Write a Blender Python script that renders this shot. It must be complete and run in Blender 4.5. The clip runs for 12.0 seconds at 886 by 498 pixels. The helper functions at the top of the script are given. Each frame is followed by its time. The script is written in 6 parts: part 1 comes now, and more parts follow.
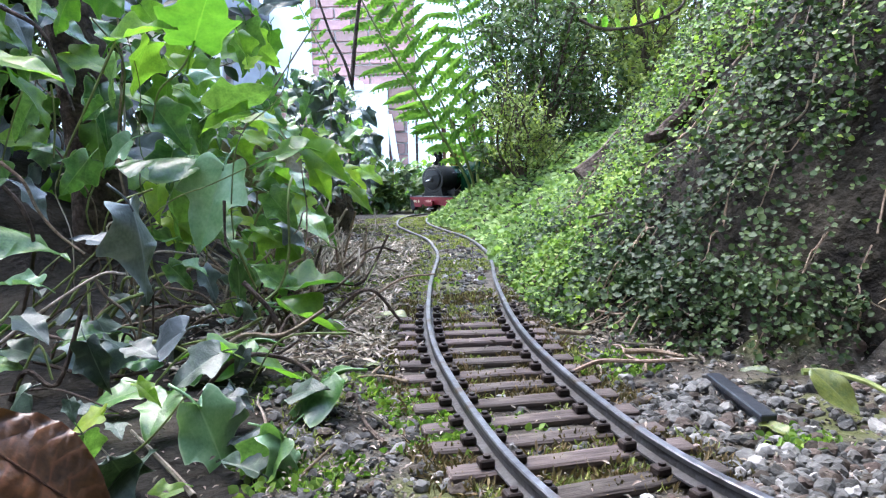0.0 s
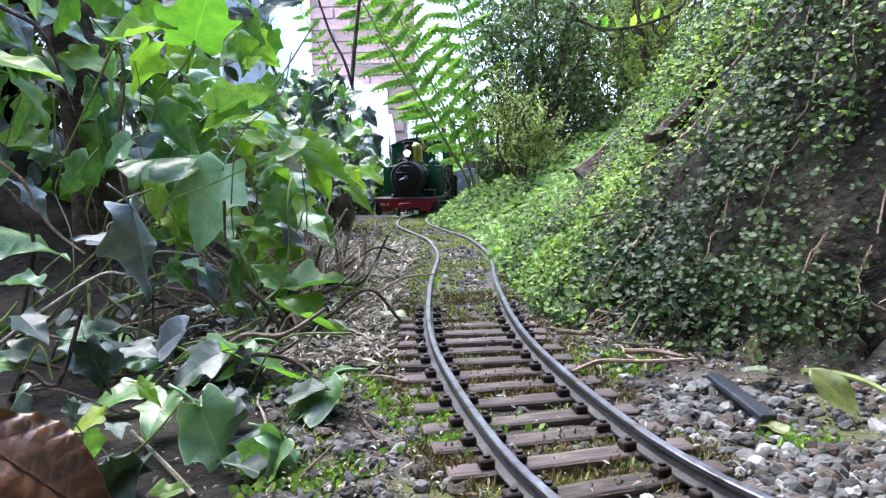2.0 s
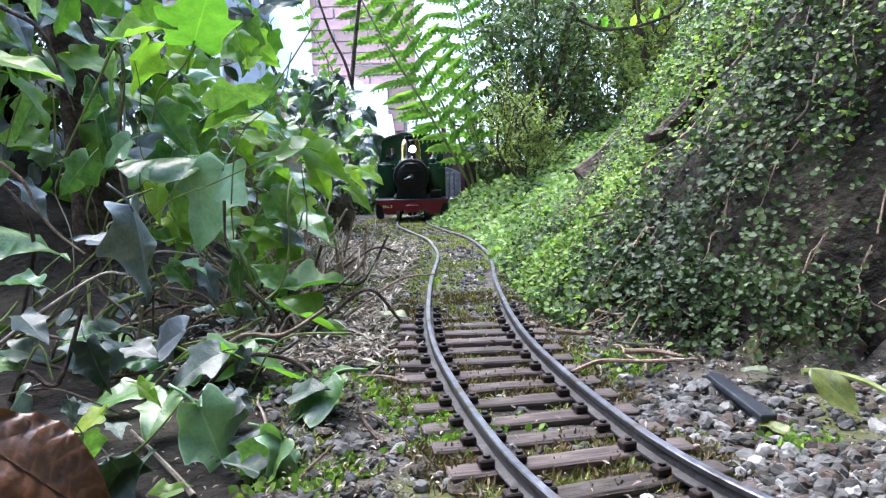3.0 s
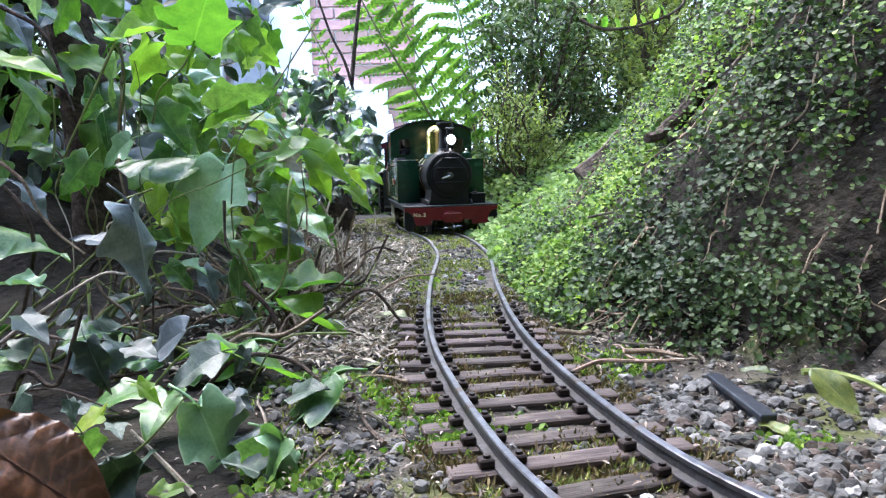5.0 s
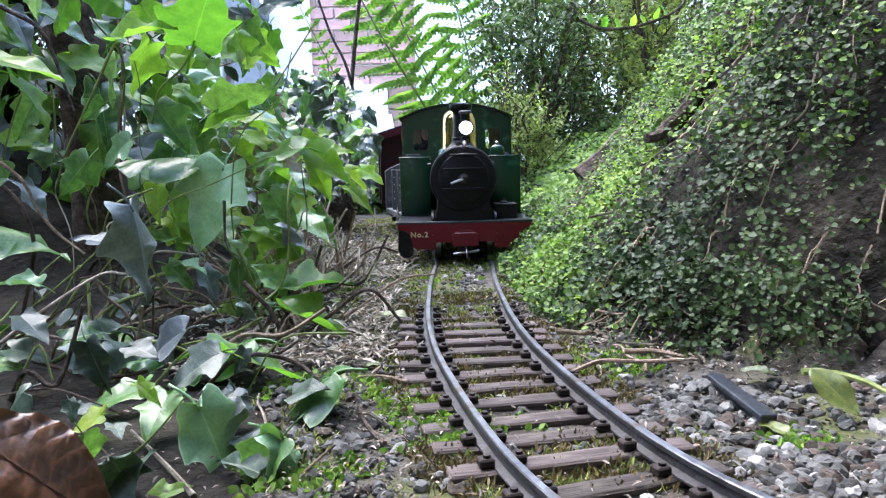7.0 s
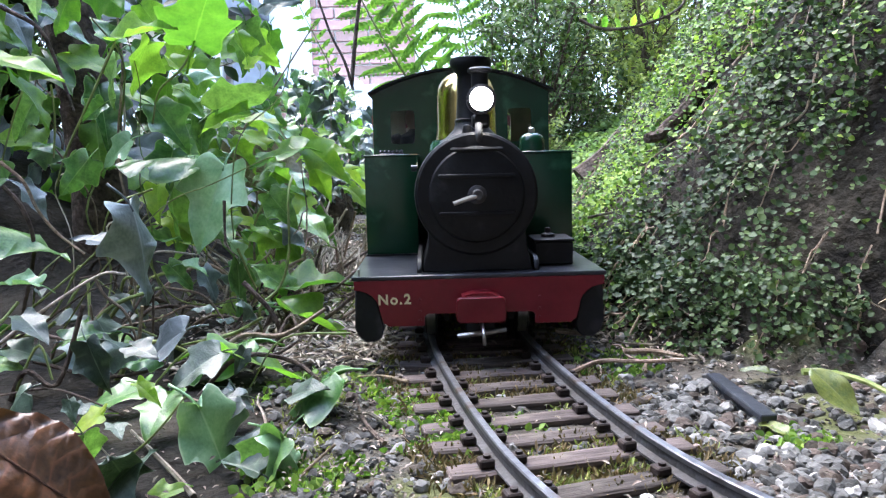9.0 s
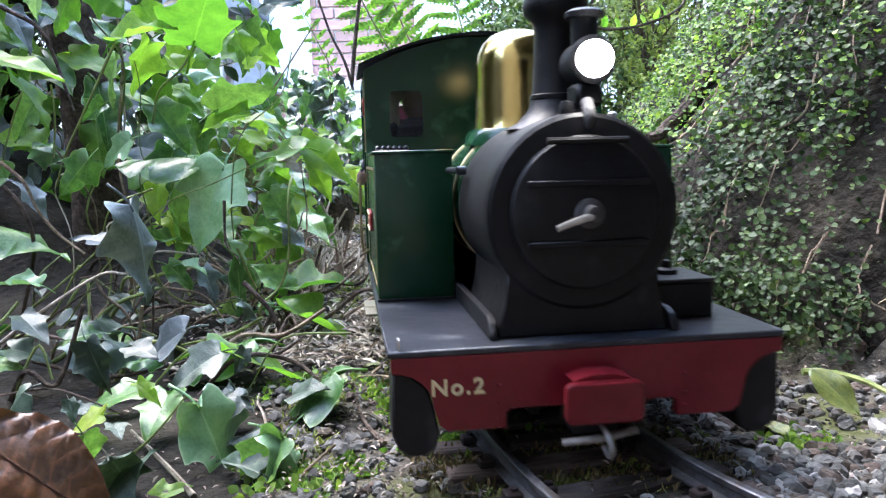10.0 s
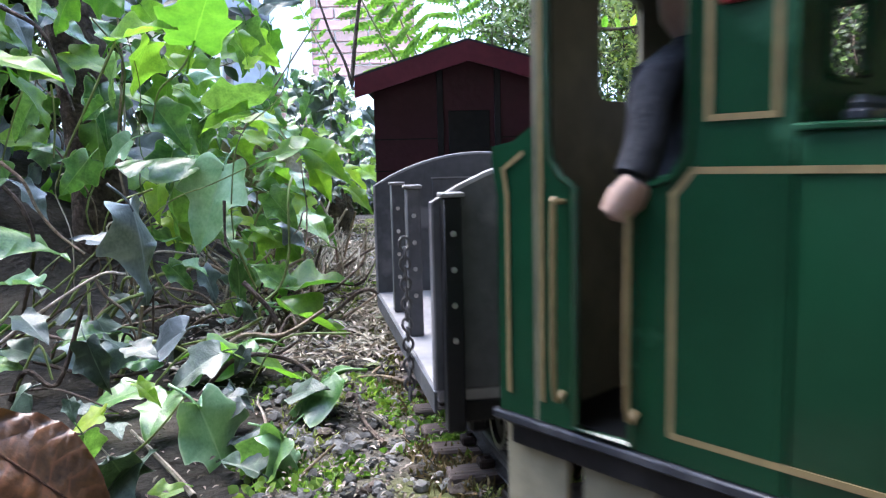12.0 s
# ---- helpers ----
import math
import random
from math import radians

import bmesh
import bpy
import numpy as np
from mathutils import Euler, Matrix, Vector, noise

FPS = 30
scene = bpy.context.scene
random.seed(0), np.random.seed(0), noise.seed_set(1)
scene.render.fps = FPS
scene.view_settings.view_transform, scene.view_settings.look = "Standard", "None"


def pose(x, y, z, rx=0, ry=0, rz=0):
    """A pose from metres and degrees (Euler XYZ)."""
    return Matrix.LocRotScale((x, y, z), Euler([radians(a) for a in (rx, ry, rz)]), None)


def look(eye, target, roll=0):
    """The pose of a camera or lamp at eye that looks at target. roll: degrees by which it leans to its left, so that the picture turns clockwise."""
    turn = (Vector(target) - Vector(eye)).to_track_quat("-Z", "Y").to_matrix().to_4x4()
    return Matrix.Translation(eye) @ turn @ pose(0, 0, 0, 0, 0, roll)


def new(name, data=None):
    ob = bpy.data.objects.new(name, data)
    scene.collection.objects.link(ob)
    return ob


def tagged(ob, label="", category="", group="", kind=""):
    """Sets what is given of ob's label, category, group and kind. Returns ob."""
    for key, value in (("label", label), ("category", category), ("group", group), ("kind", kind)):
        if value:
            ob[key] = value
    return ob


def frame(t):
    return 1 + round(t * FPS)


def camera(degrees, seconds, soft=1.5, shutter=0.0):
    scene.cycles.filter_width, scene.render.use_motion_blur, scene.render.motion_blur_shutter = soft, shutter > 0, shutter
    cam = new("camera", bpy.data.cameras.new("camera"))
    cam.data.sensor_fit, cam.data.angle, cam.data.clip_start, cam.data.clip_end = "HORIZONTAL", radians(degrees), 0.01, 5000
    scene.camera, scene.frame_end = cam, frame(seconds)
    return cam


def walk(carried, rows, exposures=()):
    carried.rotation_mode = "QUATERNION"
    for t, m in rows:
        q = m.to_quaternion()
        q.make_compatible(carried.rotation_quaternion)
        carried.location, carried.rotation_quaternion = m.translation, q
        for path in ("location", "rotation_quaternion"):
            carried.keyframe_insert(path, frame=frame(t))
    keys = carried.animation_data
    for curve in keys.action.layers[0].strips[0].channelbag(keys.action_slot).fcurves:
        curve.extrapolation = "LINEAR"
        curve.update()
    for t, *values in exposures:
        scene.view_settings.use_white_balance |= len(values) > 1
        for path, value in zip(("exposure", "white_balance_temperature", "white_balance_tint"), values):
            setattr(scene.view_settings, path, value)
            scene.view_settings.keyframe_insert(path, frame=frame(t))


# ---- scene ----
cam = camera(62.46, 12.0, soft=1.25, shutter=0.5)
EYE = pose(0, 0, 0.087, 90 - 6.89, 0, 0) @ pose(0, 0, 0, 0, 0, -1.43)
walk(cam, [(0, EYE), (12, EYE)], exposures=[(0, 3.8, 6450, 12), (7.2, 3.8, 6450, 12), (8.8, 4.0, 6450, 12), (9.5, 4.1, 6450, 12), (12, 4.15, 6450, 12)])

# ---- light: open sky; a veiled sun stands high beyond the ivy and shines towards the camera ----
SUN_EL, SUN_AZ = 60, 318
world = bpy.data.worlds.new("world")
scene.world = world
world.use_nodes = True
wn = world.node_tree.nodes
sky = wn.new("ShaderNodeTexSky")
sky.sky_type, sky.sun_disc = "NISHITA", False
sky.sun_elevation, sky.sun_rotation = radians(SUN_EL), radians(SUN_AZ)
sky.air_density, sky.dust_density, sky.ozone_density = 1.0, 1.2, 1.0
wn["Background"].inputs["Strength"].default_value = 0.15
world.node_tree.links.new(sky.outputs[0], wn["Background"].inputs[0])
sun = new("sun", bpy.data.lights.new("sun", "SUN"))
sun.data.energy, sun.data.angle, sun.data.color = 0.45, radians(40), (1.0, 0.99, 0.97)
sun.matrix_world = look((0, 0, 0), (-math.sin(radians(SUN_AZ)) * math.cos(radians(SUN_EL)), -math.cos(radians(SUN_AZ)) * math.cos(radians(SUN_EL)), -math.sin(radians(SUN_EL))))


# ---- materials ----
def mat(name, a, b=None, scale=60.0, rough=0.6, metal=0.0, bump=0.2, fine=4.0, clear=0.0, spread=0.0, coat=0.0, detail=6.0, stain=None, dist=None, grain=None, spec=0.2):
    """Two-scale noise colour between a and b; spread varies it piece by piece; clear lets light through; stain: colour, amount, scale."""
    m = bpy.data.materials.new(name)
    m.use_nodes = True
    n, l = m.node_tree.nodes, m.node_tree.links
    p = n["Principled BSDF"]
    p.inputs["Roughness"].default_value, p.inputs["Metallic"].default_value = rough, metal
    p.inputs["Coat Weight"].default_value = coat
    p.inputs["Specular IOR Level"].default_value = spec
    p.inputs["Coat Roughness"].default_value = 0.12
    co = n.new("ShaderNodeTexCoord")
    t1, t2 = n.new("ShaderNodeTexNoise"), n.new("ShaderNodeTexNoise")
    for t, s in ((t1, scale), (t2, scale * fine)):
        t.inputs["Scale"].default_value, t.inputs["Detail"].default_value = s, detail
        if grain:
            mp = n.new("ShaderNodeMapping")
            mp.inputs["Scale"].default_value = grain
            l.new(co.outputs["Object"], mp.inputs["Vector"])
            l.new(mp.outputs[0], t.inputs["Vector"])
        else:
            l.new(co.outputs["Object"], t.inputs["Vector"])
    add = n.new("ShaderNodeMath")
    add.operation = "MULTIPLY_ADD"
    l.new(t2.outputs["Fac"], add.inputs[0])
    add.inputs[1].default_value = 0.5
    l.new(t1.outputs["Fac"], add.inputs[2])
    ramp = n.new("ShaderNodeValToRGB")
    b = b or tuple(c * 0.7 for c in a)
    ramp.color_ramp.elements[0].position, ramp.color_ramp.elements[0].color = 0.55, (*b, 1)
    ramp.color_ramp.elements[1].position, ramp.color_ramp.elements[1].color = 0.95, (*a, 1)
    l.new(add.outputs[0], ramp.inputs[0])
    col = ramp.outputs[0]
    if stain:
        t3 = n.new("ShaderNodeTexNoise")
        t3.inputs["Scale"].default_value, t3.inputs["Detail"].default_value = stain[2], 8
        l.new(co.outputs["Object"], t3.inputs["Vector"])
        r3 = n.new("ShaderNodeValToRGB")
        r3.color_ramp.elements[0].position, r3.color_ramp.elements[1].position = 0.62 - 0.25 * stain[1], 0.72 - 0.2 * stain[1]
        l.new(t3.outputs["Fac"], r3.inputs[0])
        mx = n.new("ShaderNodeMix")
        mx.data_type = "RGBA"
        l.new(r3.outputs[0], mx.inputs[0])
        l.new(col, mx.inputs[6])
        mx.inputs[7].default_value = (*stain[0], 1)
        col = mx.outputs[2]
    if spread:
        hsv = n.new("ShaderNodeHueSaturation")
        geo, info = n.new("ShaderNodeNewGeometry"), n.new("ShaderNodeObjectInfo")
        both = n.new("ShaderNodeMath")
        both.operation = "ADD"
        l.new(geo.outputs["Random Per Island"], both.inputs[0])
        l.new(info.outputs["Random"], both.inputs[1])
        fr = n.new("ShaderNodeMath")
        fr.operation = "FRACT"
        l.new(both.outputs[0], fr.inputs[0])
        mr = n.new("ShaderNodeMapRange")
        mr.inputs["To Min"].default_value, mr.inputs["To Max"].default_value = 1 - spread, 1 + spread
        l.new(fr.outputs[0], mr.inputs[0])
        l.new(mr.outputs[0], hsv.inputs["Value"])
        mh = n.new("ShaderNodeMapRange")
        mh.inputs["To Min"].default_value, mh.inputs["To Max"].default_value = 0.5 + 0.05 * spread, 0.5 - 0.05 * spread
        l.new(fr.outputs[0], mh.inputs[0])
        l.new(mh.outputs[0], hsv.inputs["Hue"])
        l.new(col, hsv.inputs["Color"])
        col = hsv.outputs[0]
    l.new(col, p.inputs["Base Color"])
    if bump:
        bp = n.new("ShaderNodeBump")
        bp.inputs["Strength"].default_value, bp.inputs["Distance"].default_value = bump, dist or 0.3 / scale
        l.new(add.outputs[0], bp.inputs["Height"])
        l.new(bp.outputs[0], p.inputs["Normal"])
    if clear:
        tr = n.new("ShaderNodeBsdfTranslucent")
        br = n.new("ShaderNodeMix")
        br.data_type, br.blend_type = "RGBA", "MULTIPLY"
        br.inputs[0].default_value = 1.0
        l.new(col, br.inputs[6])
        br.inputs[7].default_value = (1.5, 1.75, 0.8, 1)
        l.new(br.outputs[2], tr.inputs[0])
        ms = n.new("ShaderNodeMixShader")
        ms.inputs[0].default_value = clear
        l.new(p.outputs[0], ms.inputs[1])
        l.new(tr.outputs[0], ms.inputs[2])
        l.new(ms.outputs[0], n["Material Output"].inputs[0])
    return m


def veined(name, a, b, rim, vein, rough, clear, spread=0.5, coat=0.0):
    """Leaf: colour from a to b in patches, pale rim and veins from the mesh's own attributes."""
    m = mat(name, a, b, 5, rough, 0, 0.35, 5, clear, spread, coat, dist=0.0013, spec=0.6)
    n, l = m.node_tree.nodes, m.node_tree.links
    p = n["Principled BSDF"]
    src = p.inputs["Base Color"].links[0].from_socket
    for attr, colour, lo, hi in (("vein", vein, 0.55, 1.0), ("rim", rim, 0.72, 1.0)):
        at = n.new("ShaderNodeAttribute")
        at.attribute_name = attr
        mr = n.new("ShaderNodeMapRange")
        mr.inputs["From Min"].default_value, mr.inputs["From Max"].default_value = lo, hi
        mr.inputs["To Max"].default_value = 0.75
        l.new(at.outputs["Fac"], mr.inputs[0])
        mx = n.new("ShaderNodeMix")
        mx.data_type = "RGBA"
        l.new(mr.outputs[0], mx.inputs[0])
        l.new(src, mx.inputs[6])
        mx.inputs[7].default_value = (*colour, 1)
        src = mx.outputs[2]
    l.new(src, p.inputs["Base Color"])
    return m


def glow(name, colour, strength):
    m = bpy.data.materials.new(name)
    m.use_nodes = True
    p = m.node_tree.nodes["Principled BSDF"]
    p.inputs["Base Color"].default_value = (*colour, 1)
    p.inputs["Emission Color"].default_value, p.inputs["Emission Strength"].default_value = (*colour, 1), strength
    return m


def glass(name, tint=(1, 1, 1), rough=0.02):
    m = bpy.data.materials.new(name)
    m.use_nodes = True
    p = m.node_tree.nodes["Principled BSDF"]
    p.inputs["Base Color"].default_value, p.inputs["Roughness"].default_value = (*tint, 1), rough
    p.inputs["Transmission Weight"].default_value, p.inputs["IOR"].default_value = 1.0, 1.2
    return m


M = {
    "soil": mat("soil", (0.105, 0.094, 0.078), (0.036, 0.031, 0.025), 55, 0.95, 0, 1.0, 5, stain=((0.10, 0.12, 0.03), 0.35, 9)),
    "gravel": mat("gravel", (0.115, 0.115, 0.11), (0.048, 0.047, 0.044), 160, 0.85, 0, 0.4, 4, spread=0.6),
    "gravel_brown": mat("gravel_brown", (0.085, 0.068, 0.056), (0.04, 0.031, 0.025), 160, 0.85, 0, 0.4, 4, spread=0.5),
    "gravel_pale": mat("gravel_pale", (0.27, 0.265, 0.25), (0.15, 0.147, 0.138), 160, 0.8, 0, 0.4, 4, spread=0.4),
    "moss": mat("moss", (0.28, 0.32, 0.11), (0.13, 0.16, 0.055), 120, 0.9, 0, 0.5, 4, 0.2, 0.5),
    "dry_moss": mat("dry_moss", (0.18, 0.145, 0.07), (0.085, 0.065, 0.035), 120, 0.9, 0, 0.5, 4, 0.1, 0.5),
    "litter": mat("litter", (0.30, 0.265, 0.215), (0.10, 0.083, 0.063), 140, 0.85, 0, 0.5, 4, 0, 0.7),
    "bark": mat("bark", (0.13, 0.10, 0.08), (0.035, 0.026, 0.021), 90, 0.9, 0, 1.0, 4),
    "twig": mat("twig", (0.30, 0.235, 0.17), (0.12, 0.088, 0.06), 200, 0.85, 0, 0.6, 4, 0, 0.4),
    "straw": mat("straw", (0.52, 0.47, 0.38), (0.28, 0.24, 0.18), 200, 0.85, 0, 0.6, 4, 0, 0.4),
    "stalk": mat("stalk", (0.20, 0.26, 0.08), (0.12, 0.15, 0.05), 120, 0.6, 0, 0.2, 4, 0, 0.3),
    # Earth with the shade under leaves put into its near-black colour.
    "shaded_earth": mat("shaded_earth", (0.022, 0.019, 0.014), (0.007, 0.006, 0.005), 40, 0.95, 0, 1.0, 5, stain=((0.035, 0.03, 0.022), 0.4, 14)),
    "rock": mat("rock", (0.11, 0.105, 0.09), (0.04, 0.037, 0.032), 26, 0.9, 0, 0.9, 5, stain=((0.05, 0.06, 0.02), 0.4, 12)),
    "sleeper": mat("sleeper", (0.125, 0.10, 0.092), (0.04, 0.031, 0.028), 420, 0.8, 0, 0.9, 3, 0, 0.35, stain=((0.12, 0.10, 0.085), 0.2, 70), grain=(0.08, 1, 1), dist=0.0009),
    "chair": mat("chair", (0.034, 0.024, 0.021), (0.016, 0.012, 0.011), 200, 0.6, 0, 0.3, 4),
    "rail": mat("rail", (0.19, 0.195, 0.21), (0.085, 0.085, 0.09), 70, 0.45, 0.85, 0.15, 6, stain=((0.10, 0.075, 0.06), 0.25, 80)),
    "rail_web": mat("rail_web", (0.10, 0.098, 0.10), (0.05, 0.047, 0.046), 90, 0.7, 0.3, 0.3, 6),
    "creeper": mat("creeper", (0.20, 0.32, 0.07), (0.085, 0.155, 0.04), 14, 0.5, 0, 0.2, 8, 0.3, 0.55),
    # Darker copy of the creeper; holds the shade of the near right bank.
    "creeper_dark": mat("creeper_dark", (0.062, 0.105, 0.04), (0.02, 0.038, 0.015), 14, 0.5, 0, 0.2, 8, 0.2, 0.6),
    "mat_moss": mat("mat_moss", (0.21, 0.31, 0.12), (0.10, 0.165, 0.055), 10, 0.6, 0, 0.2, 8, 0.3, 0.45),
    "ivy": veined("ivy", (0.13, 0.27, 0.075), (0.055, 0.13, 0.038), (0.34, 0.48, 0.20), (0.24, 0.38, 0.14), 0.27, 0.25),
    "ivy_young": veined("ivy_young", (0.17, 0.32, 0.05), (0.09, 0.20, 0.03), (0.40, 0.55, 0.15), (0.34, 0.5, 0.12), 0.35, 0.5),
    # Ivy leaf darkened in colour for the shaded inside of the plant.
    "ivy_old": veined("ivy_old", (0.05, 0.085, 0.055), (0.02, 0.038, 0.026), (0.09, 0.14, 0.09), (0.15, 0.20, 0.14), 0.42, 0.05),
    # Glossy leaf whose blue-grey base colour stands for the sky's sheen.
    "ivy_sheen": veined("ivy_sheen", (0.19, 0.235, 0.24), (0.09, 0.125, 0.125), (0.24, 0.30, 0.28), (0.36, 0.41, 0.41), 0.36, 0.05),
    "ivy_yellow": veined("ivy_yellow", (0.27, 0.40, 0.06), (0.17, 0.30, 0.045), (0.5, 0.56, 0.15), (0.44, 0.52, 0.1), 0.4, 0.5),
    # Pale colour includes sky reflection on upturned leaves, besides the real gloss.
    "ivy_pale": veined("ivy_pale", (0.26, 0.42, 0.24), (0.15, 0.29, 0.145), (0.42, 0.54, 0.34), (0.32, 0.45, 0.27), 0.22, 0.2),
    "dead_leaf": veined("dead_leaf", (0.23, 0.082, 0.036), (0.07, 0.024, 0.014), (0.15, 0.06, 0.03), (0.26, 0.105, 0.05), 0.36, 0.05),
    "fern": mat("fern", (0.14, 0.25, 0.065), (0.085, 0.165, 0.038), 60, 0.65, 0, 0.1, 4, 0.5, 0.35),
    "shrub": mat("shrub", (0.075, 0.125, 0.04), (0.036, 0.066, 0.02), 30, 0.5, 0, 0.1, 4, 0.25, 0.5),
    "shrub_light": mat("shrub_light", (0.21, 0.26, 0.085), (0.12, 0.165, 0.05), 30, 0.5, 0, 0.1, 4, 0.35, 0.45),
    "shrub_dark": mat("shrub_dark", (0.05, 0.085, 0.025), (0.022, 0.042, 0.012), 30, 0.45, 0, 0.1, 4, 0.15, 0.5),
    "brick": mat("brick", (0.50, 0.30, 0.27), (0.36, 0.20, 0.17), 8, 0.9, 0, 0.3, 6, 0, 0.3),
    "mortar": mat("mortar", (0.60, 0.56, 0.52), (0.48, 0.45, 0.42), 12, 0.95, 0, 0.3),
    "white": mat("white", (0.82, 0.82, 0.80), (0.74, 0.74, 0.72), 3, 0.6, 0, 0.05),
    "grey_paint": mat("grey_paint", (0.22, 0.23, 0.25), (0.15, 0.16, 0.18), 5, 0.6, 0, 0.1),
    "stake": mat("stake", (0.12, 0.06, 0.035), (0.055, 0.028, 0.018), 30, 0.85, 0, 0.6),
    "loco_green": mat("loco_green", (0.006, 0.040, 0.018), (0.005, 0.031, 0.014), 18, 0.2, 0, 0.02, 8, 0, 0, 0.0, spec=0.4, stain=((0.03, 0.10, 0.055), 0.05, 40)),
    "loco_black": mat("loco_black", (0.010, 0.0105, 0.012), (0.006, 0.006, 0.007), 60, 0.45, 0, 0.12, 6, stain=((0.022, 0.022, 0.024), 0.15, 60)),
    "plate_black": mat("plate_black", (0.035, 0.039, 0.048), (0.018, 0.020, 0.026), 45, 0.30, 0, 0.06, 6, 0, 0, 0.3, stain=((0.085, 0.09, 0.10), 0.25, 55)),
    "beam_red": mat("beam_red", (0.165, 0.011, 0.018), (0.115, 0.008, 0.013), 40, 0.38, 0, 0.05, 6, 0, 0, 0.2),
    "brass": mat("brass", (0.62, 0.46, 0.17), (0.50, 0.36, 0.12), 50, 0.18, 1.0, 0.03, 6),
    "steel": mat("steel", (0.48, 0.47, 0.45), (0.30, 0.29, 0.28), 120, 0.35, 0.9, 0.1),
    "gold_line": mat("gold_line", (0.23, 0.175, 0.085), (0.17, 0.13, 0.065), 120, 0.5, 0, 0.05),
    "letter": mat("letter", (0.72, 0.62, 0.38), (0.6, 0.5, 0.3), 150, 0.5, 0, 0.05),
    "name_red": mat("name_red", (0.28, 0.03, 0.035), (0.20, 0.022, 0.026), 90, 0.35, 0, 0.1),
    "cab_inside": mat("cab_inside", (0.24, 0.225, 0.16), (0.16, 0.15, 0.11), 40, 0.6, 0, 0.1),
    "dark_void": mat("dark_void", (0.012, 0.011, 0.01), (0.007, 0.007, 0.006), 60, 0.8, 0, 0.1),
    "lamp_glow": glow("lamp_glow", (1.0, 0.99, 0.96), 14.0),
    "pane": glass("pane"),
    "doll_coat": mat("doll_coat", (0.035, 0.038, 0.048), (0.02, 0.022, 0.028), 90, 0.85, 0, 0.4),
    "doll_skin": mat("doll_skin", (0.36, 0.25, 0.21), (0.28, 0.19, 0.155), 90, 0.6, 0, 0.1),
    "wagon_grey": mat("wagon_grey", (0.085, 0.088, 0.095), (0.05, 0.052, 0.058), 45, 0.55, 0, 0.12, 6, stain=((0.13, 0.13, 0.14), 0.2, 50)),
    "wagon_deck": mat("wagon_deck", (0.22, 0.215, 0.22), (0.14, 0.135, 0.14), 45, 0.6, 0, 0.12, 6),
    "van_maroon": mat("van_maroon", (0.040, 0.009, 0.014), (0.025, 0.006, 0.009), 50, 0.5, 0, 0.1, 6),
    "roof_felt": mat("roof_felt", (0.035, 0.036, 0.04), (0.02, 0.02, 0.023), 90, 0.8, 0, 0.3, 6),
}


# ---- mesh helpers ----
def put(bm, name, m, parent=None, label="", at=None, smooth=True):
    me = bpy.data.meshes.new(name)
    bm.normal_update()
    bm.to_mesh(me)
    bm.free()
    for x in (m if isinstance(m, (list, tuple)) else [m]):
        me.materials.append(M[x])
    if smooth:
        me.polygons.foreach_set("use_smooth", [True] * len(me.polygons))
        me.set_sharp_from_angle(angle=radians(38))
    ob = new(name, me)
    if at:
        ob.matrix_basis = at
    if parent:
        ob.parent = parent
    if label:
        ob["label"] = label
    return ob


def part(name, bm, m, parent, label="", at=None, smooth=True):
    return put(bm, name, m, parent, label, at, smooth)


def thing(name, label, category, group="", kind=""):
    return tagged(new(name), label, category, group, kind)


def box(x0, x1, y0, y1, z0, z1, bevel=0.0, seg=2):
    bm = bmesh.new()
    bmesh.ops.create_cube(bm, size=1)
    for v in bm.verts:
        v.co = Vector(((x0 + x1) / 2 + v.co.x * (x1 - x0), (y0 + y1) / 2 + v.co.y * (y1 - y0), (z0 + z1) / 2 + v.co.z * (z1 - z0)))
    if bevel:
        bmesh.ops.bevel(bm, geom=bm.edges[:], offset=bevel, segments=seg, profile=0.5, affect="EDGES")
    return bm


def join(*bms):
    out = bmesh.new()
    for b in bms:
        me = bpy.data.meshes.new("tmp")
        b.to_mesh(me)
        b.free()
        out.from_mesh(me)
        bpy.data.meshes.remove(me)
    return out


def moved(bm, m):
    bm.transform(m)
    return bm


def lathe(profile, seg=32):
    """Turn (radius, height) pairs round z."""
    bm = bmesh.new()
    rings = []
    for r, z in profile:
        if r < 1e-6:
            rings.append([bm.verts.new((0, 0, z))])
        else:
            rings.append([bm.verts.new((r * math.cos(2 * math.pi * k / seg), r * math.sin(2 * math.pi * k / seg), z)) for k in range(seg)])
    for a, b in zip(rings, rings[1:]):
        for k in range(seg):
            q = [a[k % len(a)], a[(k + 1) % len(a)], b[(k + 1) % len(b)], b[k % len(b)]]
            q = [v for i, v in enumerate(q) if v not in q[:i]]
            if len(q) > 2:
                bm.faces.new(q)
    bmesh.ops.recalc_face_normals(bm, faces=bm.faces[:])
    return bm


def prism(outline, depth, axis="y", bevel=0.0):
    """Extrude a closed outline of (a, b) pairs: axis y: a=x, b=z; axis x: a=y, b=z; axis z: a=x, b=y."""
    bm = bmesh.new()
    at = {"y": lambda a, b, d: (a, d, b), "x": lambda a, b, d: (d, a, b), "z": lambda a, b, d: (a, b, d)}[axis]
    lo, hi = ([bm.verts.new(at(a, b, d)) for a, b in outline] for d in depth)
    bm.faces.new(lo)
    bm.faces.new(list(reversed(hi)))
    n = len(outline)
    for k in range(n):
        bm.faces.new((lo[k], hi[k], hi[(k + 1) % n], lo[(k + 1) % n]))
    bmesh.ops.recalc_face_normals(bm, faces=bm.faces[:])
    if bevel:
        bmesh.ops.bevel(bm, geom=bm.edges[:], offset=bevel, segments=1, affect="EDGES")
    return bm


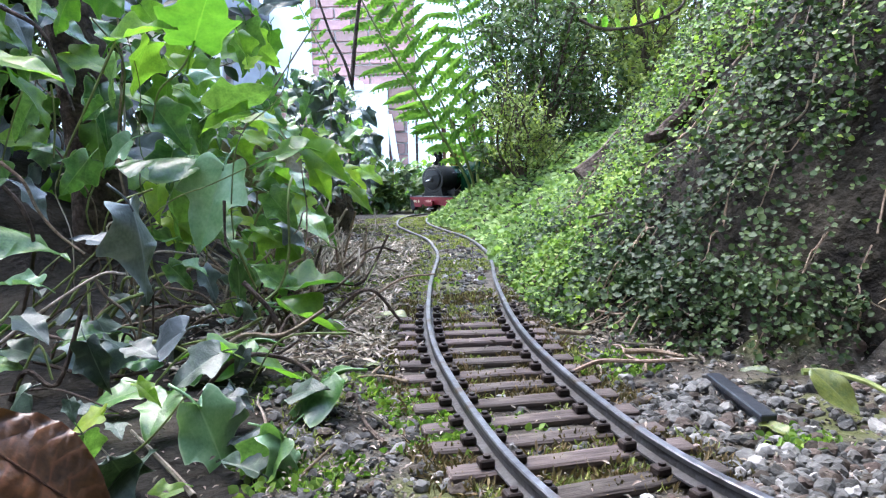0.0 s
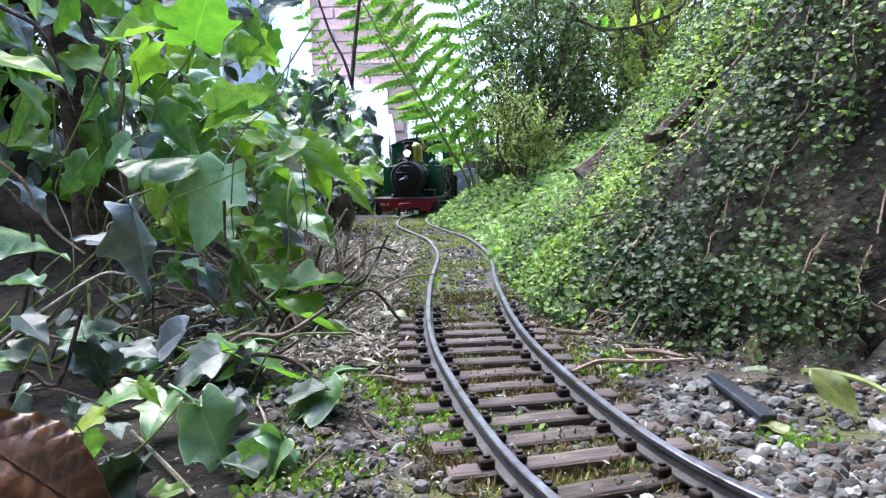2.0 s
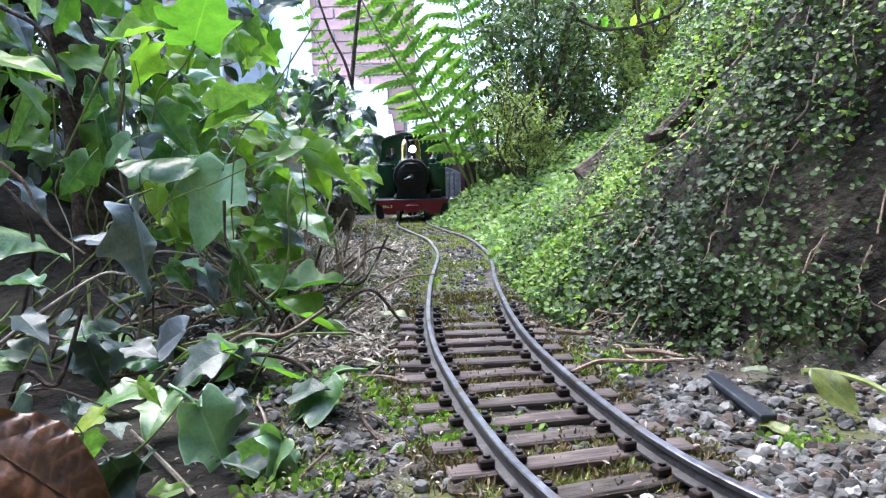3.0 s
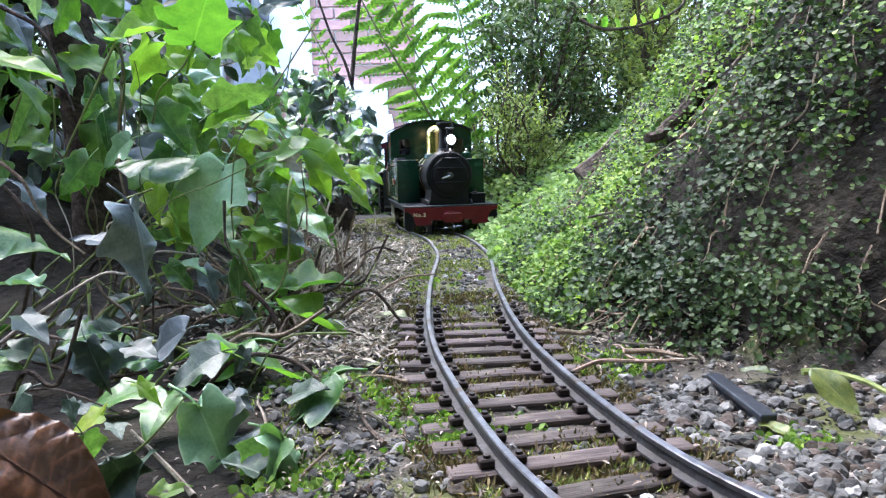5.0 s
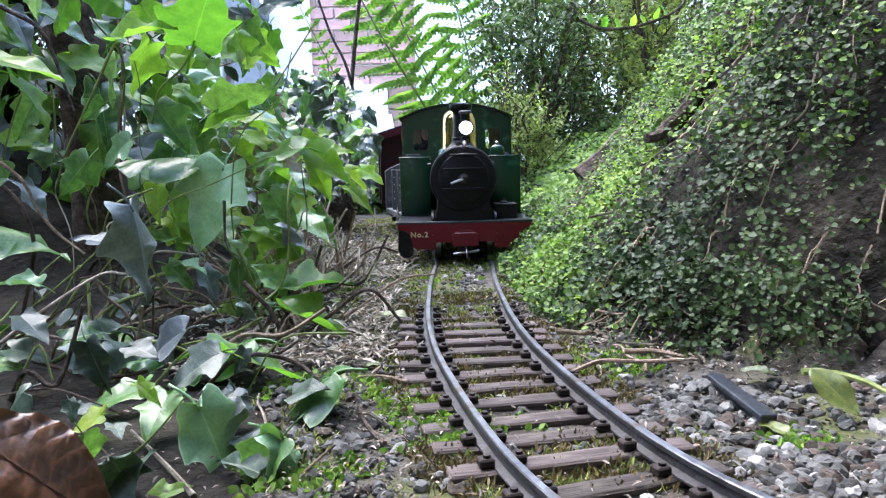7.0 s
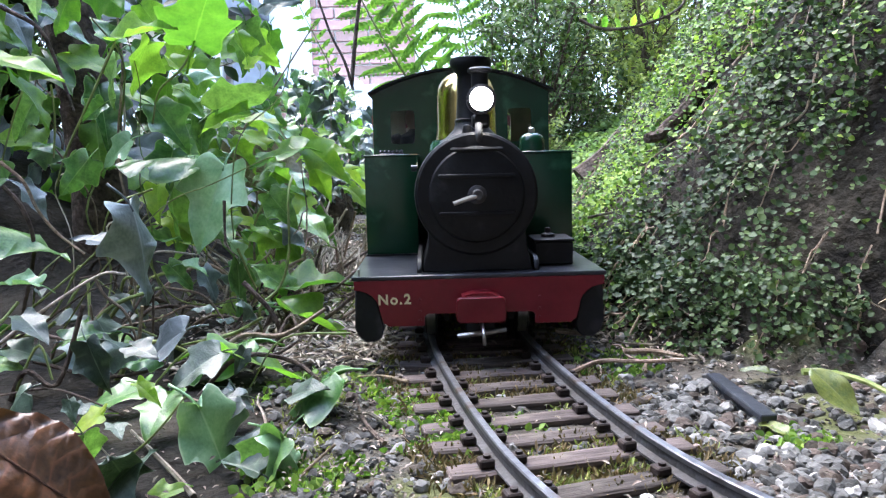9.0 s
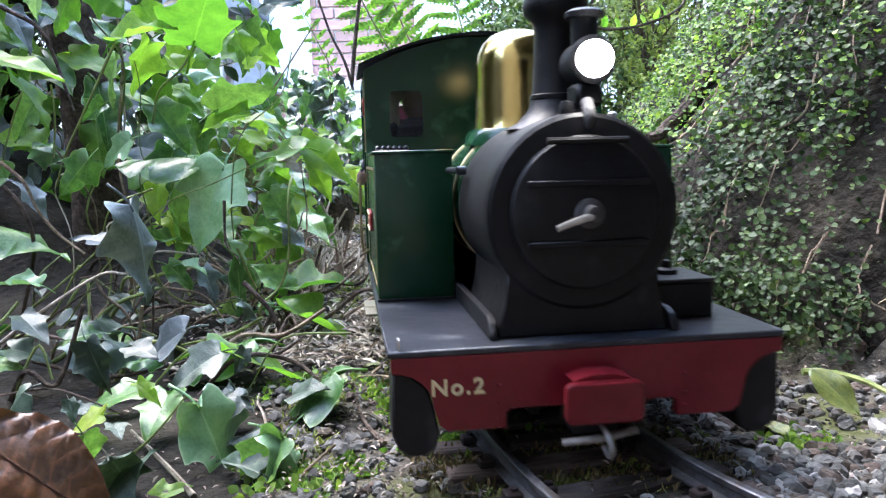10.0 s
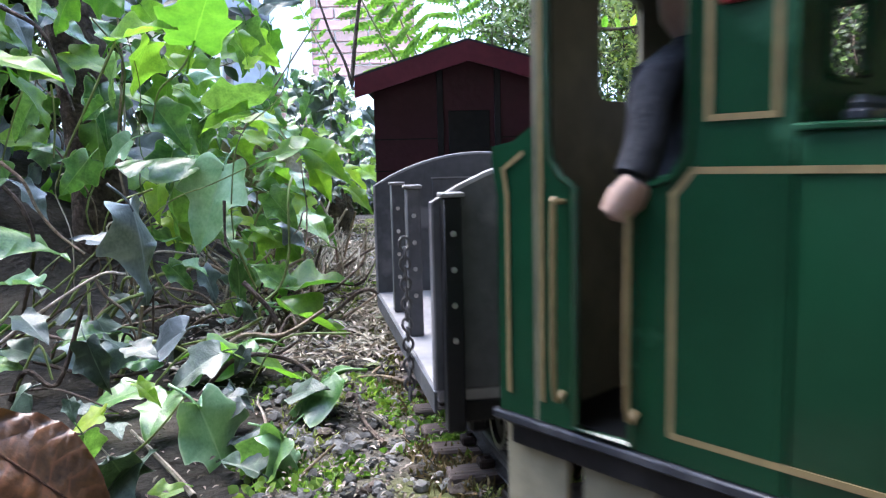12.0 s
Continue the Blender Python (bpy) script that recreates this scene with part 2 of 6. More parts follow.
def tube(points, r, seg=8, taper=1.0):
    """A round bar through points, thinner towards its end by taper."""
    bm = bmesh.new()
    pts = [Vector(q) for q in points]
    rings = []
    side = None
    for i, q in enumerate(pts):
        d = (pts[min(i + 1, len(pts) - 1)] - pts[max(i - 1, 0)]).normalized()
        if side is None:
            side = d.cross(Vector((0.31, 0.17, 0.93))).normalized()
        side = (side - d * side.dot(d)).normalized()
        up = d.cross(side)
        rr = r * (1 + (taper - 1) * i / max(1, len(pts) - 1))
        rings.append([bm.verts.new(q + rr * (math.cos(2 * math.pi * k / seg) * side + math.sin(2 * math.pi * k / seg) * up)) for k in range(seg)])
    for a, b in zip(rings, rings[1:]):
        for k in range(seg):
            bm.faces.new((a[k], a[(k + 1) % seg], b[(k + 1) % seg], b[k]))
    bm.faces.new(list(reversed(rings[0])))
    bm.faces.new(rings[-1])
    return bm


def bend(points, steps=6):
    """A smooth line through points."""
    p = [Vector(q) for q in points]
    p = [2 * p[0] - p[1]] + p + [2 * p[-1] - p[-2]]
    out = []
    for i in range(1, len(p) - 2):
        for k in range(steps):
            t = k / steps
            out.append(0.5 * (2 * p[i] + (p[i + 1] - p[i - 1]) * t + (2 * p[i - 1] - 5 * p[i] + 4 * p[i + 1] - p[i + 2]) * t * t + (3 * p[i] - p[i - 1] - 3 * p[i + 1] + p[i + 2]) * t ** 3))
    return out + [p[-2]]


def raw(name, verts, faces, m, parent=None, index=None, smooth=True):
    """One mesh from arrays that loops have filled."""
    me = bpy.data.meshes.new(name)
    me.from_pydata(verts, [], faces)
    for x in (m if isinstance(m, (list, tuple)) else [m]):
        me.materials.append(M[x])
    if index:
        me.polygons.foreach_set("material_index", index)
    if smooth:
        me.polygons.foreach_set("use_smooth", [True] * len(me.polygons))
    ob = new(name, me)
    if parent:
        ob.parent = parent
    return ob


# ---- the line of the track and the lie of the land ----
LINE_PTS = [(0.62, 0.005), (0.42, 0.018), (0.32, 0.029), (0.25, 0.042), (0.20, 0.056), (0.16, 0.073), (0.128, 0.093), (0.096, 0.121), (0.069, 0.152), (0.0490, 0.190), (0.0330, 0.25), (0.0178, 0.35), (0.0138, 0.45), (0.0155, 0.57), (0.0185, 0.69),
            (0.0130, 0.77), (0.0050, 0.84), (-0.0095, 0.91), (-0.0270, 0.99), (-0.0420, 1.08), (-0.0490, 1.18), (-0.0500, 1.28), (-0.0430, 1.38), (-0.020, 1.49), (0.030, 1.60), (0.100, 1.70), (0.20, 1.80), (0.34, 1.89), (0.55, 1.98), (0.85, 2.06)]


def spline(y, x, q):
    """Natural cubic through (y, x), read at q."""
    n, h = len(y), np.diff(y)
    a, b = np.eye(n), np.zeros(n)
    for i in range(1, n - 1):
        a[i, i - 1:i + 2] = h[i - 1], 2 * (h[i - 1] + h[i]), h[i]
        b[i] = 3 * ((x[i + 1] - x[i]) / h[i] - (x[i] - x[i - 1]) / h[i - 1])
    c = np.linalg.solve(a, b)
    d = np.diff(c) / (3 * h)
    e = np.diff(x) / h - h * (2 * c[:-1] + c[1:]) / 3
    j = np.clip(np.searchsorted(y, q) - 1, 0, n - 2)
    t = q - y[j]
    return x[j] + e[j] * t + c[j] * t * t + d[j] * t ** 3


LP = np.array(LINE_PTS)
LU = np.concatenate([[0], np.cumsum(np.hypot(*np.diff(LP, axis=0).T))])
LINE_X, LINE_Y = (spline(LU, LP[:, k], np.linspace(0, LU[-1], 1400)) for k in (0, 1))
LINE_S = np.concatenate([[0], np.cumsum(np.hypot(np.diff(LINE_X), np.diff(LINE_Y)))])


def drop(y):
    return -0.025 * max(0.0, min(y, 1.7) - 0.6) ** 2


def line(s):
    """Place and heading (towards the far end) at s metres along the track."""
    x, y = np.interp(s, LINE_S, LINE_X), np.interp(s, LINE_S, LINE_Y)
    x2, y2 = np.interp(s + 0.004, LINE_S, LINE_X), np.interp(s + 0.004, LINE_S, LINE_Y)
    return x, y, math.atan2(-(x2 - x), y2 - y)


def along(y):
    return float(np.interp(y, LINE_Y, LINE_S))


def smooth01(t):
    t = max(0.0, min(1.0, t))
    return t * t * (3 - 2 * t)


def fbm(x, y, z=0.0, o=4):
    return noise.fractal(Vector((x, y, z)), 1.0, 2.0, o)


def toe(y):
    """Foot of the bank beside the track."""
    return float(np.interp(y, [-0.4, 0.0, 0.22, 0.285, 0.33, 0.37, 0.44, 0.55, 0.7, 0.9, 1.0, 1.1, 1.2, 1.3, 1.4, 1.5, 1.62, 1.75, 2.2], [0.95, 0.46, 0.255, 0.20, 0.125, 0.085, 0.062, 0.053, 0.06, 0.045, 0.022, 0.0, -0.010, -0.009, 0.002, 0.04, 0.12, 0.25, 1.3]))


def bank(x, y):
    """Height of the bank above the track bed."""
    n = x - toe(y)
    if n <= 0:
        return 0.0
    near = 1 - smooth01((y - 0.60) / 0.12)
    steep = 0.85 * min(n, 0.055) + 1.25 * max(0, min(n, 0.105) - 0.055) + 1.5 * max(0, min(n, 0.19) - 0.105) + 0.6 * max(0, n - 0.19)
    gentle = 0.75 * min(n, 0.06) + 0.45 * max(0, min(n, 0.30) - 0.06) + 0.1 * max(0, n - 0.30)
    return (near * steep + (1 - near) * gentle) * (1 + 0.10 * fbm(x * 14, y * 14)) + 0.006 * fbm(x * 40, y * 40)


def land(x, y):
    """Height of the ground anywhere."""
    tx = float(np.interp(y, LINE_Y, LINE_X))
    off = abs(x - tx)
    bed = -0.0098 + 0.0062 * smooth01((y - 0.40) / 0.10)
    z = bed + drop(y) + 0.0016 * fbm(x * 60, y * 60) * smooth01(off / 0.03 + 0.3)
    z += 0.0035 * fbm(x * 12, y * 12, 2.0) * smooth01((off - 0.045) / 0.05)
    z += max(0.0, bank(x, y)) if x > tx else 0.0
    left = min(tx, 0.03) - 0.085 - x
    if left > 0:
        z += (0.012 * smooth01(left / 0.12) + 0.10 * smooth01((left - 0.10) / 0.25)) * (1 - smooth01((y - 0.75) / 0.3)) * smooth01((y - 0.42) / 0.2)
    return z


# ---- ground: one sheet, fine near the track, reaching the horizon ----
def ground():
    fine_x, fine_y = np.arange(-0.5, 0.6001, 0.007), np.arange(-0.3, 1.7001, 0.009)
    far = [1.0, 2.0, 4.0, 9.0, 30.0, 120.0, 600.0]
    xs = [-0.5 - f for f in reversed(far)] + list(fine_x) + [0.6 + f for f in far]
    ys = [-0.3 - f for f in reversed(far)] + list(fine_y) + [1.7 + f for f in far]
    verts = [(x, y, land(max(-0.7, min(0.8, x)), max(-0.4, min(2.0, y))) if -1 < x < 1.2 and -1 < y < 3 else 0.0) for y in ys for x in xs]
    n = len(xs)
    faces = [(j * n + i, j * n + i + 1, (j + 1) * n + i + 1, (j + 1) * n + i) for j in range(len(ys) - 1) for i in range(n - 1)]
    idx = []
    for f in faces:
        x, y = verts[f[0]][0], verts[f[0]][1]
        # Index 1: ground under creeper and ivy, coloured as if in deep shade.
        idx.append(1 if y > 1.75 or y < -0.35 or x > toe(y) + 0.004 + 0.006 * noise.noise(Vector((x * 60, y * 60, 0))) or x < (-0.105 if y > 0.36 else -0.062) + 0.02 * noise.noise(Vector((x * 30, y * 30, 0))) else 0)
    ob = raw("ground", verts, faces, ["soil", "shaded_earth"], None, idx)
    return tagged(ob, "mossy gravel and leaf litter ground of a garden", "ground", kind="structure")


ground()


# ---- track ----
def rail_mesh(side):
    """Flat-bottomed rail swept along the track: worn head, web, foot."""
    prof = [(-0.0031, -0.0064), (-0.0031, -0.0057), (-0.0007, -0.0050), (-0.0006, -0.0024), (-0.0014, -0.0018), (-0.0014, -0.0004), (-0.0010, 0.0), (0.0010, 0.0), (0.0014, -0.0004), (0.0014, -0.0018), (0.0006, -0.0024), (0.0007, -0.0050), (0.0031, -0.0057), (0.0031, -0.0064)]
    verts, faces, idx = [], [], []
    ss = np.arange(0.05, LINE_S[-1] - 0.05, 0.008)
    k = len(prof)
    for s in ss:
        x, y, a = line(s)
        wob = 0.0004 * fbm(s * 9, side * 5.0)
        for px, pz in prof:
            off = side * 0.0237 + px + wob
            verts.append((x + off * math.cos(a), y + off * math.sin(a), pz + drop(y)))
    for j in range(len(ss) - 1):
        for i in range(k):
            faces.append((j * k + i, j * k + (i + 1) % k, (j + 1) * k + (i + 1) % k, (j + 1) * k + i))
            idx.append(0 if 4 <= i <= 8 else 1)
    return verts, faces, idx


def track():
    tr = thing("railway_track", "narrow-gauge model railway track with steel rails on brown sleepers", "track")
    for side in (-1, 1):
        v, f, i = rail_mesh(side)
        ob = raw("rail", v, f, ["rail", "rail_web"], tr, i, smooth=False)
        ob["label"] = "worn grey steel rail"
    rnd = random.Random(5)
    kinds = []
    for k in range(6):
        bm = box(-0.041, 0.041, -0.0046, 0.0046, -0.0135, -0.0066, 0.0007, 1)
        bmesh.ops.subdivide_edges(bm, edges=[e for e in bm.edges if e.calc_length() > 0.06], cuts=7)
        for v in bm.verts:
            v.co.z += 0.0004 * noise.noise(v.co * 180 + Vector((k * 3, 0, 0)))
            v.co.y += 0.0005 * noise.noise(v.co * 140 + Vector((0, k * 5, 0)))
        me = bpy.data.meshes.new("sleeper")
        bm.to_mesh(me)
        bm.free()
        me.materials.append(M["sleeper"])
        kinds.append(me)
    cb = join(box(-0.0024, 0.0024, -0.0024, 0.0024, -0.0068, -0.0040, 0.0005, 1), moved(lathe([(0.0012, -0.004), (0.0012, -0.0031), (0.0, -0.0030)], 8), pose(0.0004, 0, 0)))
    chair_me = bpy.data.meshes.new("rail_chair")
    cb.to_mesh(chair_me)
    cb.free()
    chair_me.materials.append(M["chair"])
    s, step = along(0.0), 0.0195
    while s < along(0.62):
        x, y, a = line(s)
        ob = new("sleeper", kinds[rnd.randrange(6)])
        ob.parent = tr
        ob.matrix_basis = pose(x, y, rnd.uniform(-0.0006, 0.0004), 0, 0, math.degrees(a) + rnd.uniform(-2.0, 2.0))
        if y < 0.46:
            for side in (-1, 1):
                for e in (-1, 1):
                    c = new("rail_chair", chair_me)
                    c.parent = ob
                    c.matrix_basis = pose(side * 0.0237 + e * 0.0052, 0, 0.0004)
        s += step * rnd.uniform(0.95, 1.05)
    return tr


track()


# ---- locomotive: x across, y from the front beam to the rear, z above the rails ----
def rounded(x0, x1, z0, z1, r, n=4):
    out = []
    for cx, cz, a0 in ((x1 - r, z1 - r, 0), (x0 + r, z1 - r, 90), (x0 + r, z0 + r, 180), (x1 - r, z0 + r, 270)):
        for k in range(n + 1):
            a = radians(a0 + 90 * k / n)
            out.append((cx + r * math.cos(a), cz + r * math.sin(a)))
    return out


def pierced(outline, holes, depth, axis):
    """A plate with openings through it: outline and holes are (a, b) loops."""
    bm = bmesh.new()
    at = {"y": lambda a, b, d: (a, d, b), "x": lambda a, b, d: (d, a, b)}[axis]
    loops = []
    edges = []
    for loop in (outline, *holes):
        vs = [bm.verts.new(at(a, b, depth[0])) for a, b in loop]
        loops.append(vs)
        edges += [bm.edges.new((vs[k], vs[(k + 1) % len(vs)])) for k in range(len(vs))]
    bmesh.ops.triangle_fill(bm, use_beauty=True, use_dissolve=False, edges=edges)
    got = bmesh.ops.extrude_face_region(bm, geom=bm.faces[:])
    shift = Vector(at(0, 0, depth[1] - depth[0]))
    bmesh.ops.translate(bm, verts=[v for v in got["geom"] if isinstance(v, bmesh.types.BMVert)], vec=shift)
    bmesh.ops.recalc_face_normals(bm, faces=bm.faces[:])
    return bm


def stripe(points, w, x, d=0.0003):
    """A painted line on a side sheet: through (y, z) points at plane x."""
    bm = bmesh.new()
    for (y0, z0), (y1, z1) in zip(points, points[1:]):
        n = Vector((-(z1 - z0), y1 - y0)).normalized() * w / 2
        t = Vector((y1 - y0, z1 - z0)).normalized() * w / 2
        q = [(y0 - t.x + n.x, z0 - t.y + n.y), (y1 + t.x + n.x, z1 + t.y + n.y), (y1 + t.x - n.x, z1 + t.y - n.y), (y0 - t.x - n.x, z0 - t.y - n.y)]
        f0 = [bm.verts.new((x, a, b)) for a, b in q]
        f1 = [bm.verts.new((x - d, a, b)) for a, b in q]
        bm.faces.new(f1)
        for k in range(4):
            bm.faces.new((f0[k], f0[(k + 1) % 4], f1[(k + 1) % 4], f1[k]))
    bmesh.ops.recalc_face_normals(bm, faces=bm.faces[:])
    return bm


def lettering(text, size, m, parent, at, name="lettering"):
    cu = bpy.data.curves.new(name, "FONT")
    cu.body, cu.size, cu.extrude, cu.space_character = text, size, 0.00012, 1.22
    cu.offset = 0.00016
    ob = new(name, cu)
    dg = bpy.context.evaluated_depsgraph_get()
    me = bpy.data.meshes.new_from_object(ob.evaluated_get(dg))
    bpy.data.objects.remove(ob)
    me.materials.clear()
    me.materials.append(M[m])
    o = new(name, me)
    o.parent, o.matrix_basis = parent, at
    return o


L_END, C_FRONT, C_REAR = 0.2145, 0.1545, 0.2035
BOIL_Z, BOIL_R = 0.0712, 0.0285


def wheel_mesh(r):
    bm = lathe([(0, -0.0028), (0.003, -0.0028), (0.003, -0.0018), (r * 0.78, -0.0018), (r * 0.82, -0.003), (r, -0.003), (r, 0.0022), (r + 0.0016, 0.0026), (r + 0.0016, 0.0034), (0, 0.0034)], 28)
    return bm


def locomotive():
    lo = thing("steam_locomotive", "green model tank engine with red beam and brass dome", "model locomotive")
    # running plate and beam
    plate = part("running_plate", box(-0.0585, 0.0585, 0.0, L_END, 0.0332, 0.0352, 0.0004, 1), "plate_black", lo, "scuffed blue-black running plate")
    for sx in (-1, 1):
        part("valance", box(sx * 0.0560 - 0.0006, sx * 0.0560 + 0.0006, 0.004, L_END - 0.004, 0.0285, 0.0331), "loco_black", plate)
    part("lamp_iron", box(-0.0556, -0.0548, 0.0005, 0.0035, 0.0353, 0.0385, 0.0002, 1), "steel", plate, "small brass bracket")
    out = [(-0.0575, 0.0332), (-0.0575, 0.0290)]
    for k in range(7):
        a = radians(90 - 15 * k)
        out.append((-0.0575 + 0.0115 * math.sin(radians(15 * k)), 0.0190 + 0.0100 * math.cos(radians(15 * k))))
    out += [(-0.0445, 0.0135), (-0.0420, 0.0117), (-0.0255, 0.0117), (-0.0255, 0.0160), (-0.0240, 0.0172), (0.0240, 0.0172), (0.0255, 0.0160), (0.0255, 0.0117), (0.0420, 0.0117), (0.0445, 0.0135)]
    for k in range(6, -1, -1):
        out.append((0.0575 - 0.0115 * math.sin(radians(15 * k)), 0.0190 + 0.0100 * math.cos(radians(15 * k))))
    out += [(0.0575, 0.0290), (0.0575, 0.0332)]
    beam = part("buffer_beam", prism(out, (0.0, 0.0035)), "beam_red", lo, "red painted front beam", smooth=False)
    for sx in (-1, 1):
        pts = [(sx * 0.0572, 0.0288), (sx * 0.0528, 0.0285), (sx * 0.0475, 0.0240), (sx * 0.0455, 0.0165), (sx * 0.0445, 0.0105), (sx * 0.0455, 0.0062), (sx * 0.0485, 0.0042), (sx * 0.0530, 0.0042), (sx * 0.0560, 0.0065), (sx * 0.0578, 0.0110)]
        part("end_guard", prism(pts, (0.0012, 0.0150), bevel=0.0006), "loco_black", beam, "rounded black guard plate")
        for z in (0.0145, 0.0185, 0.0240):
            part("rivet", moved(lathe([(0.0007, 0), (0.0006, 0.0005), (0, 0.0007)], 8), pose(sx * 0.0275, 0.0, z, 90)), "beam_red", beam)
    lettering("No.2", 0.0064, "letter", beam, pose(-0.0468, -0.00015, 0.0222, 90), "number_lettering")
    cp = part("buffer_pad", join(prism(rounded(-0.0112, 0.0112, 0.0145, 0.0262, 0.0022), (-0.0105, -0.0080), bevel=0.0005), box(-0.006, 0.006, -0.0080, 0.0, 0.0155, 0.0255, 0.0006, 1)), "beam_red", lo, "rounded red coupling buffer")
    part("pad_top", prism([(-0.0085, 0.0262), (0.0085, 0.0262), (0.0035, 0.0277), (-0.0035, 0.0277)], (-0.0080, 0.0)), "beam_red", cp)
    part("coupling_bar", tube(bend([(-0.0105, -0.004, 0.0075), (0.0, -0.006, 0.0088), (0.0115, -0.004, 0.0098)]), 0.0011, 8), "steel", lo, "bright steel coupling bar")
    part("coupling_hook", tube(bend([(0.0005, 0.006, 0.0135), (0.0005, -0.008, 0.0120), (0.0008, -0.013, 0.0085), (0.0012, -0.010, 0.0050), (0.0012, -0.006, 0.0060)]), 0.0009, 8), "steel", lo, "steel hook")
    part("coupling_pocket", box(-0.0068, 0.0068, -0.002, 0.012, 0.0085, 0.0160, 0.0008, 1), "loco_black", lo)
    # frames and wheels
    part("frame", join(box(-0.0165, -0.0140, 0.008, L_END - 0.01, 0.012, 0.0331), box(0.0140, 0.0165, 0.008, L_END - 0.01, 0.012, 0.0331), box(-0.0140, 0.0140, 0.012, L_END - 0.014, 0.018, 0.0331)), "dark_void", lo, "black plate frames")
    for y in (0.036, 0.096, 0.147):
        for sx in (-1, 1):
            w = part("wheel", moved(wheel_mesh(0.0138), pose(0, 0, 0, 0, -90 if sx < 0 else 90, 0) @ pose(0, 0, 0, 180)), "loco_black", lo, "black spoked wheel with bright tyre", pose(sx * 0.0225, y, 0.0138))
            part("tyre", moved(lathe([(0.0119, -0.0031), (0.0137, -0.0032), (0.01395, -0.0015), (0.01395, 0.0020), (0.0119, 0.0020)], 28), pose(0, 0, 0, 0, -90 if sx < 0 else 90, 0) @ pose(0, 0, 0, 180)), "steel", w, "bright steel tyre")
            part("crank", join(moved(lathe([(0.0022, 0), (0.0022, 0.006), (0, 0.0061)], 12), pose(0, 0.006, 0, 0, sx * 90)), moved(box(-0.0012, 0.0012, -0.002, 0.008, -0.0022, 0.0022, 0.0006, 1), pose(sx * 0.0035, 0, 0))), "steel", w)
    for sx in (-1, 1):
        part("coupling_rod", join(box(sx * 0.0285 - 0.0009, sx * 0.0285 + 0.0009, 0.045, 0.158, 0.0110, 0.0142, 0.0004, 1), *[moved(lathe([(0.0034, -0.0012), (0.0034, 0.0012)], 16), pose(sx * 0.0285, y + 0.006, 0.0126, 0, 90)) for y in (0.045, 0.096, 0.147)]), "steel", lo, "steel side rod")
        part("cylinder", join(moved(lathe([(0, -0.017), (0.008, -0.017), (0.0095, -0.015), (0.0095, 0.015), (0.008, 0.017), (0, 0.017)], 24), pose(sx * 0.0395, 0.060, 0.0200, 90)), box(sx * 0.0395 - 0.0085, sx * 0.0395 + 0.0085, 0.045, 0.075, 0.020, 0.0331, 0.0008, 1)), "loco_black", lo, "black steam cylinder")
        for y in (0.178, 0.198):
            part("step_hanger", join(box(sx * 0.0535 - 0.0007, sx * 0.0535 + 0.0007, y, y + 0.016, 0.009, 0.0331), box(sx * 0.056 - 0.0045, sx * 0.056 + 0.0035, y - 0.001, y + 0.017, 0.008, 0.0094, 0.0003, 1)), "cab_inside", lo, "pale footstep below the cab")
    # boiler and smokebox
    cyl = lambda r0, r1, y0, y1, seg=48: moved(lathe([(r0, y0), (r1, y1)], seg), pose(0, 0, BOIL_Z, -90))
    part("boiler", moved(lathe([(BOIL_R - 0.0012, 0.060), (BOIL_R - 0.0012, C_FRONT)], 48), pose(0, 0, BOIL_Z, 90) @ pose(0, 0, 0, 180)), "loco_green", lo, "green boiler barrel")
    for y in (0.080, 0.118):
        part("boiler_band", moved(lathe([(BOIL_R - 0.0011, y), (BOIL_R - 0.0006, y + 0.0003), (BOIL_R - 0.0006, y + 0.0027), (BOIL_R - 0.0011, y + 0.003)], 48), pose(0, 0, BOIL_Z, 90) @ pose(0, 0, 0, 180)), "letter", lo, "pale lined boiler band")
    R = BOIL_R
    sb = part("smokebox", moved(lathe([(0, 0.0075), (R - 0.0012, 0.0075), (R, 0.0085), (R + 0.0004, 0.012), (R, 0.0130), (R, 0.0605), (R - 0.0016, 0.0612)], 56), pose(0, 0, BOIL_Z, 90) @ pose(0, 0, 0, 180)), "loco_black", lo, "satin black smokebox")
    part("smokebox_door", moved(lathe([(0.0222, 0.0078), (0.0222, 0.0062), (0.0214, 0.0052), (0.018, 0.0044), (0.010, 0.0036), (0, 0.0032)], 48), pose(0, 0, BOIL_Z, 90) @ pose(0, 0, 0, 180)), "loco_black", sb, "dished round door")
    for z in (0.0086, -0.0086):
        part("hinge_strap", box(-0.0176, 0.0176, 0.0026, 0.0046, BOIL_Z + z - 0.0009, BOIL_Z + z + 0.0009, 0.0003, 1), "loco_black", sb)
    part("door_boss", moved(lathe([(0, 0.0050), (0.0046, 0.0050), (0.0042, 0.0020), (0.0026, 0.0016), (0.0022, -0.002), (0, -0.0025)], 20), pose(0, 0, BOIL_Z, 90) @ pose(0, 0, 0, 180)), "rail_web", sb, "worn dark door boss")
    part("door_handle", tube([(0.001, -0.001, BOIL_Z), (-0.006, -0.0022, BOIL_Z - 0.0018), (-0.0110, -0.0022, BOIL_Z - 0.0036)], 0.0012, 8, 0.8), "steel", sb, "bright steel handle")
    part("top_rail", tube([(-0.0118, 0.0045, BOIL_Z + 0.0205), (0.0118, 0.0045, BOIL_Z + 0.0205)], 0.0010, 8), "loco_black", sb)
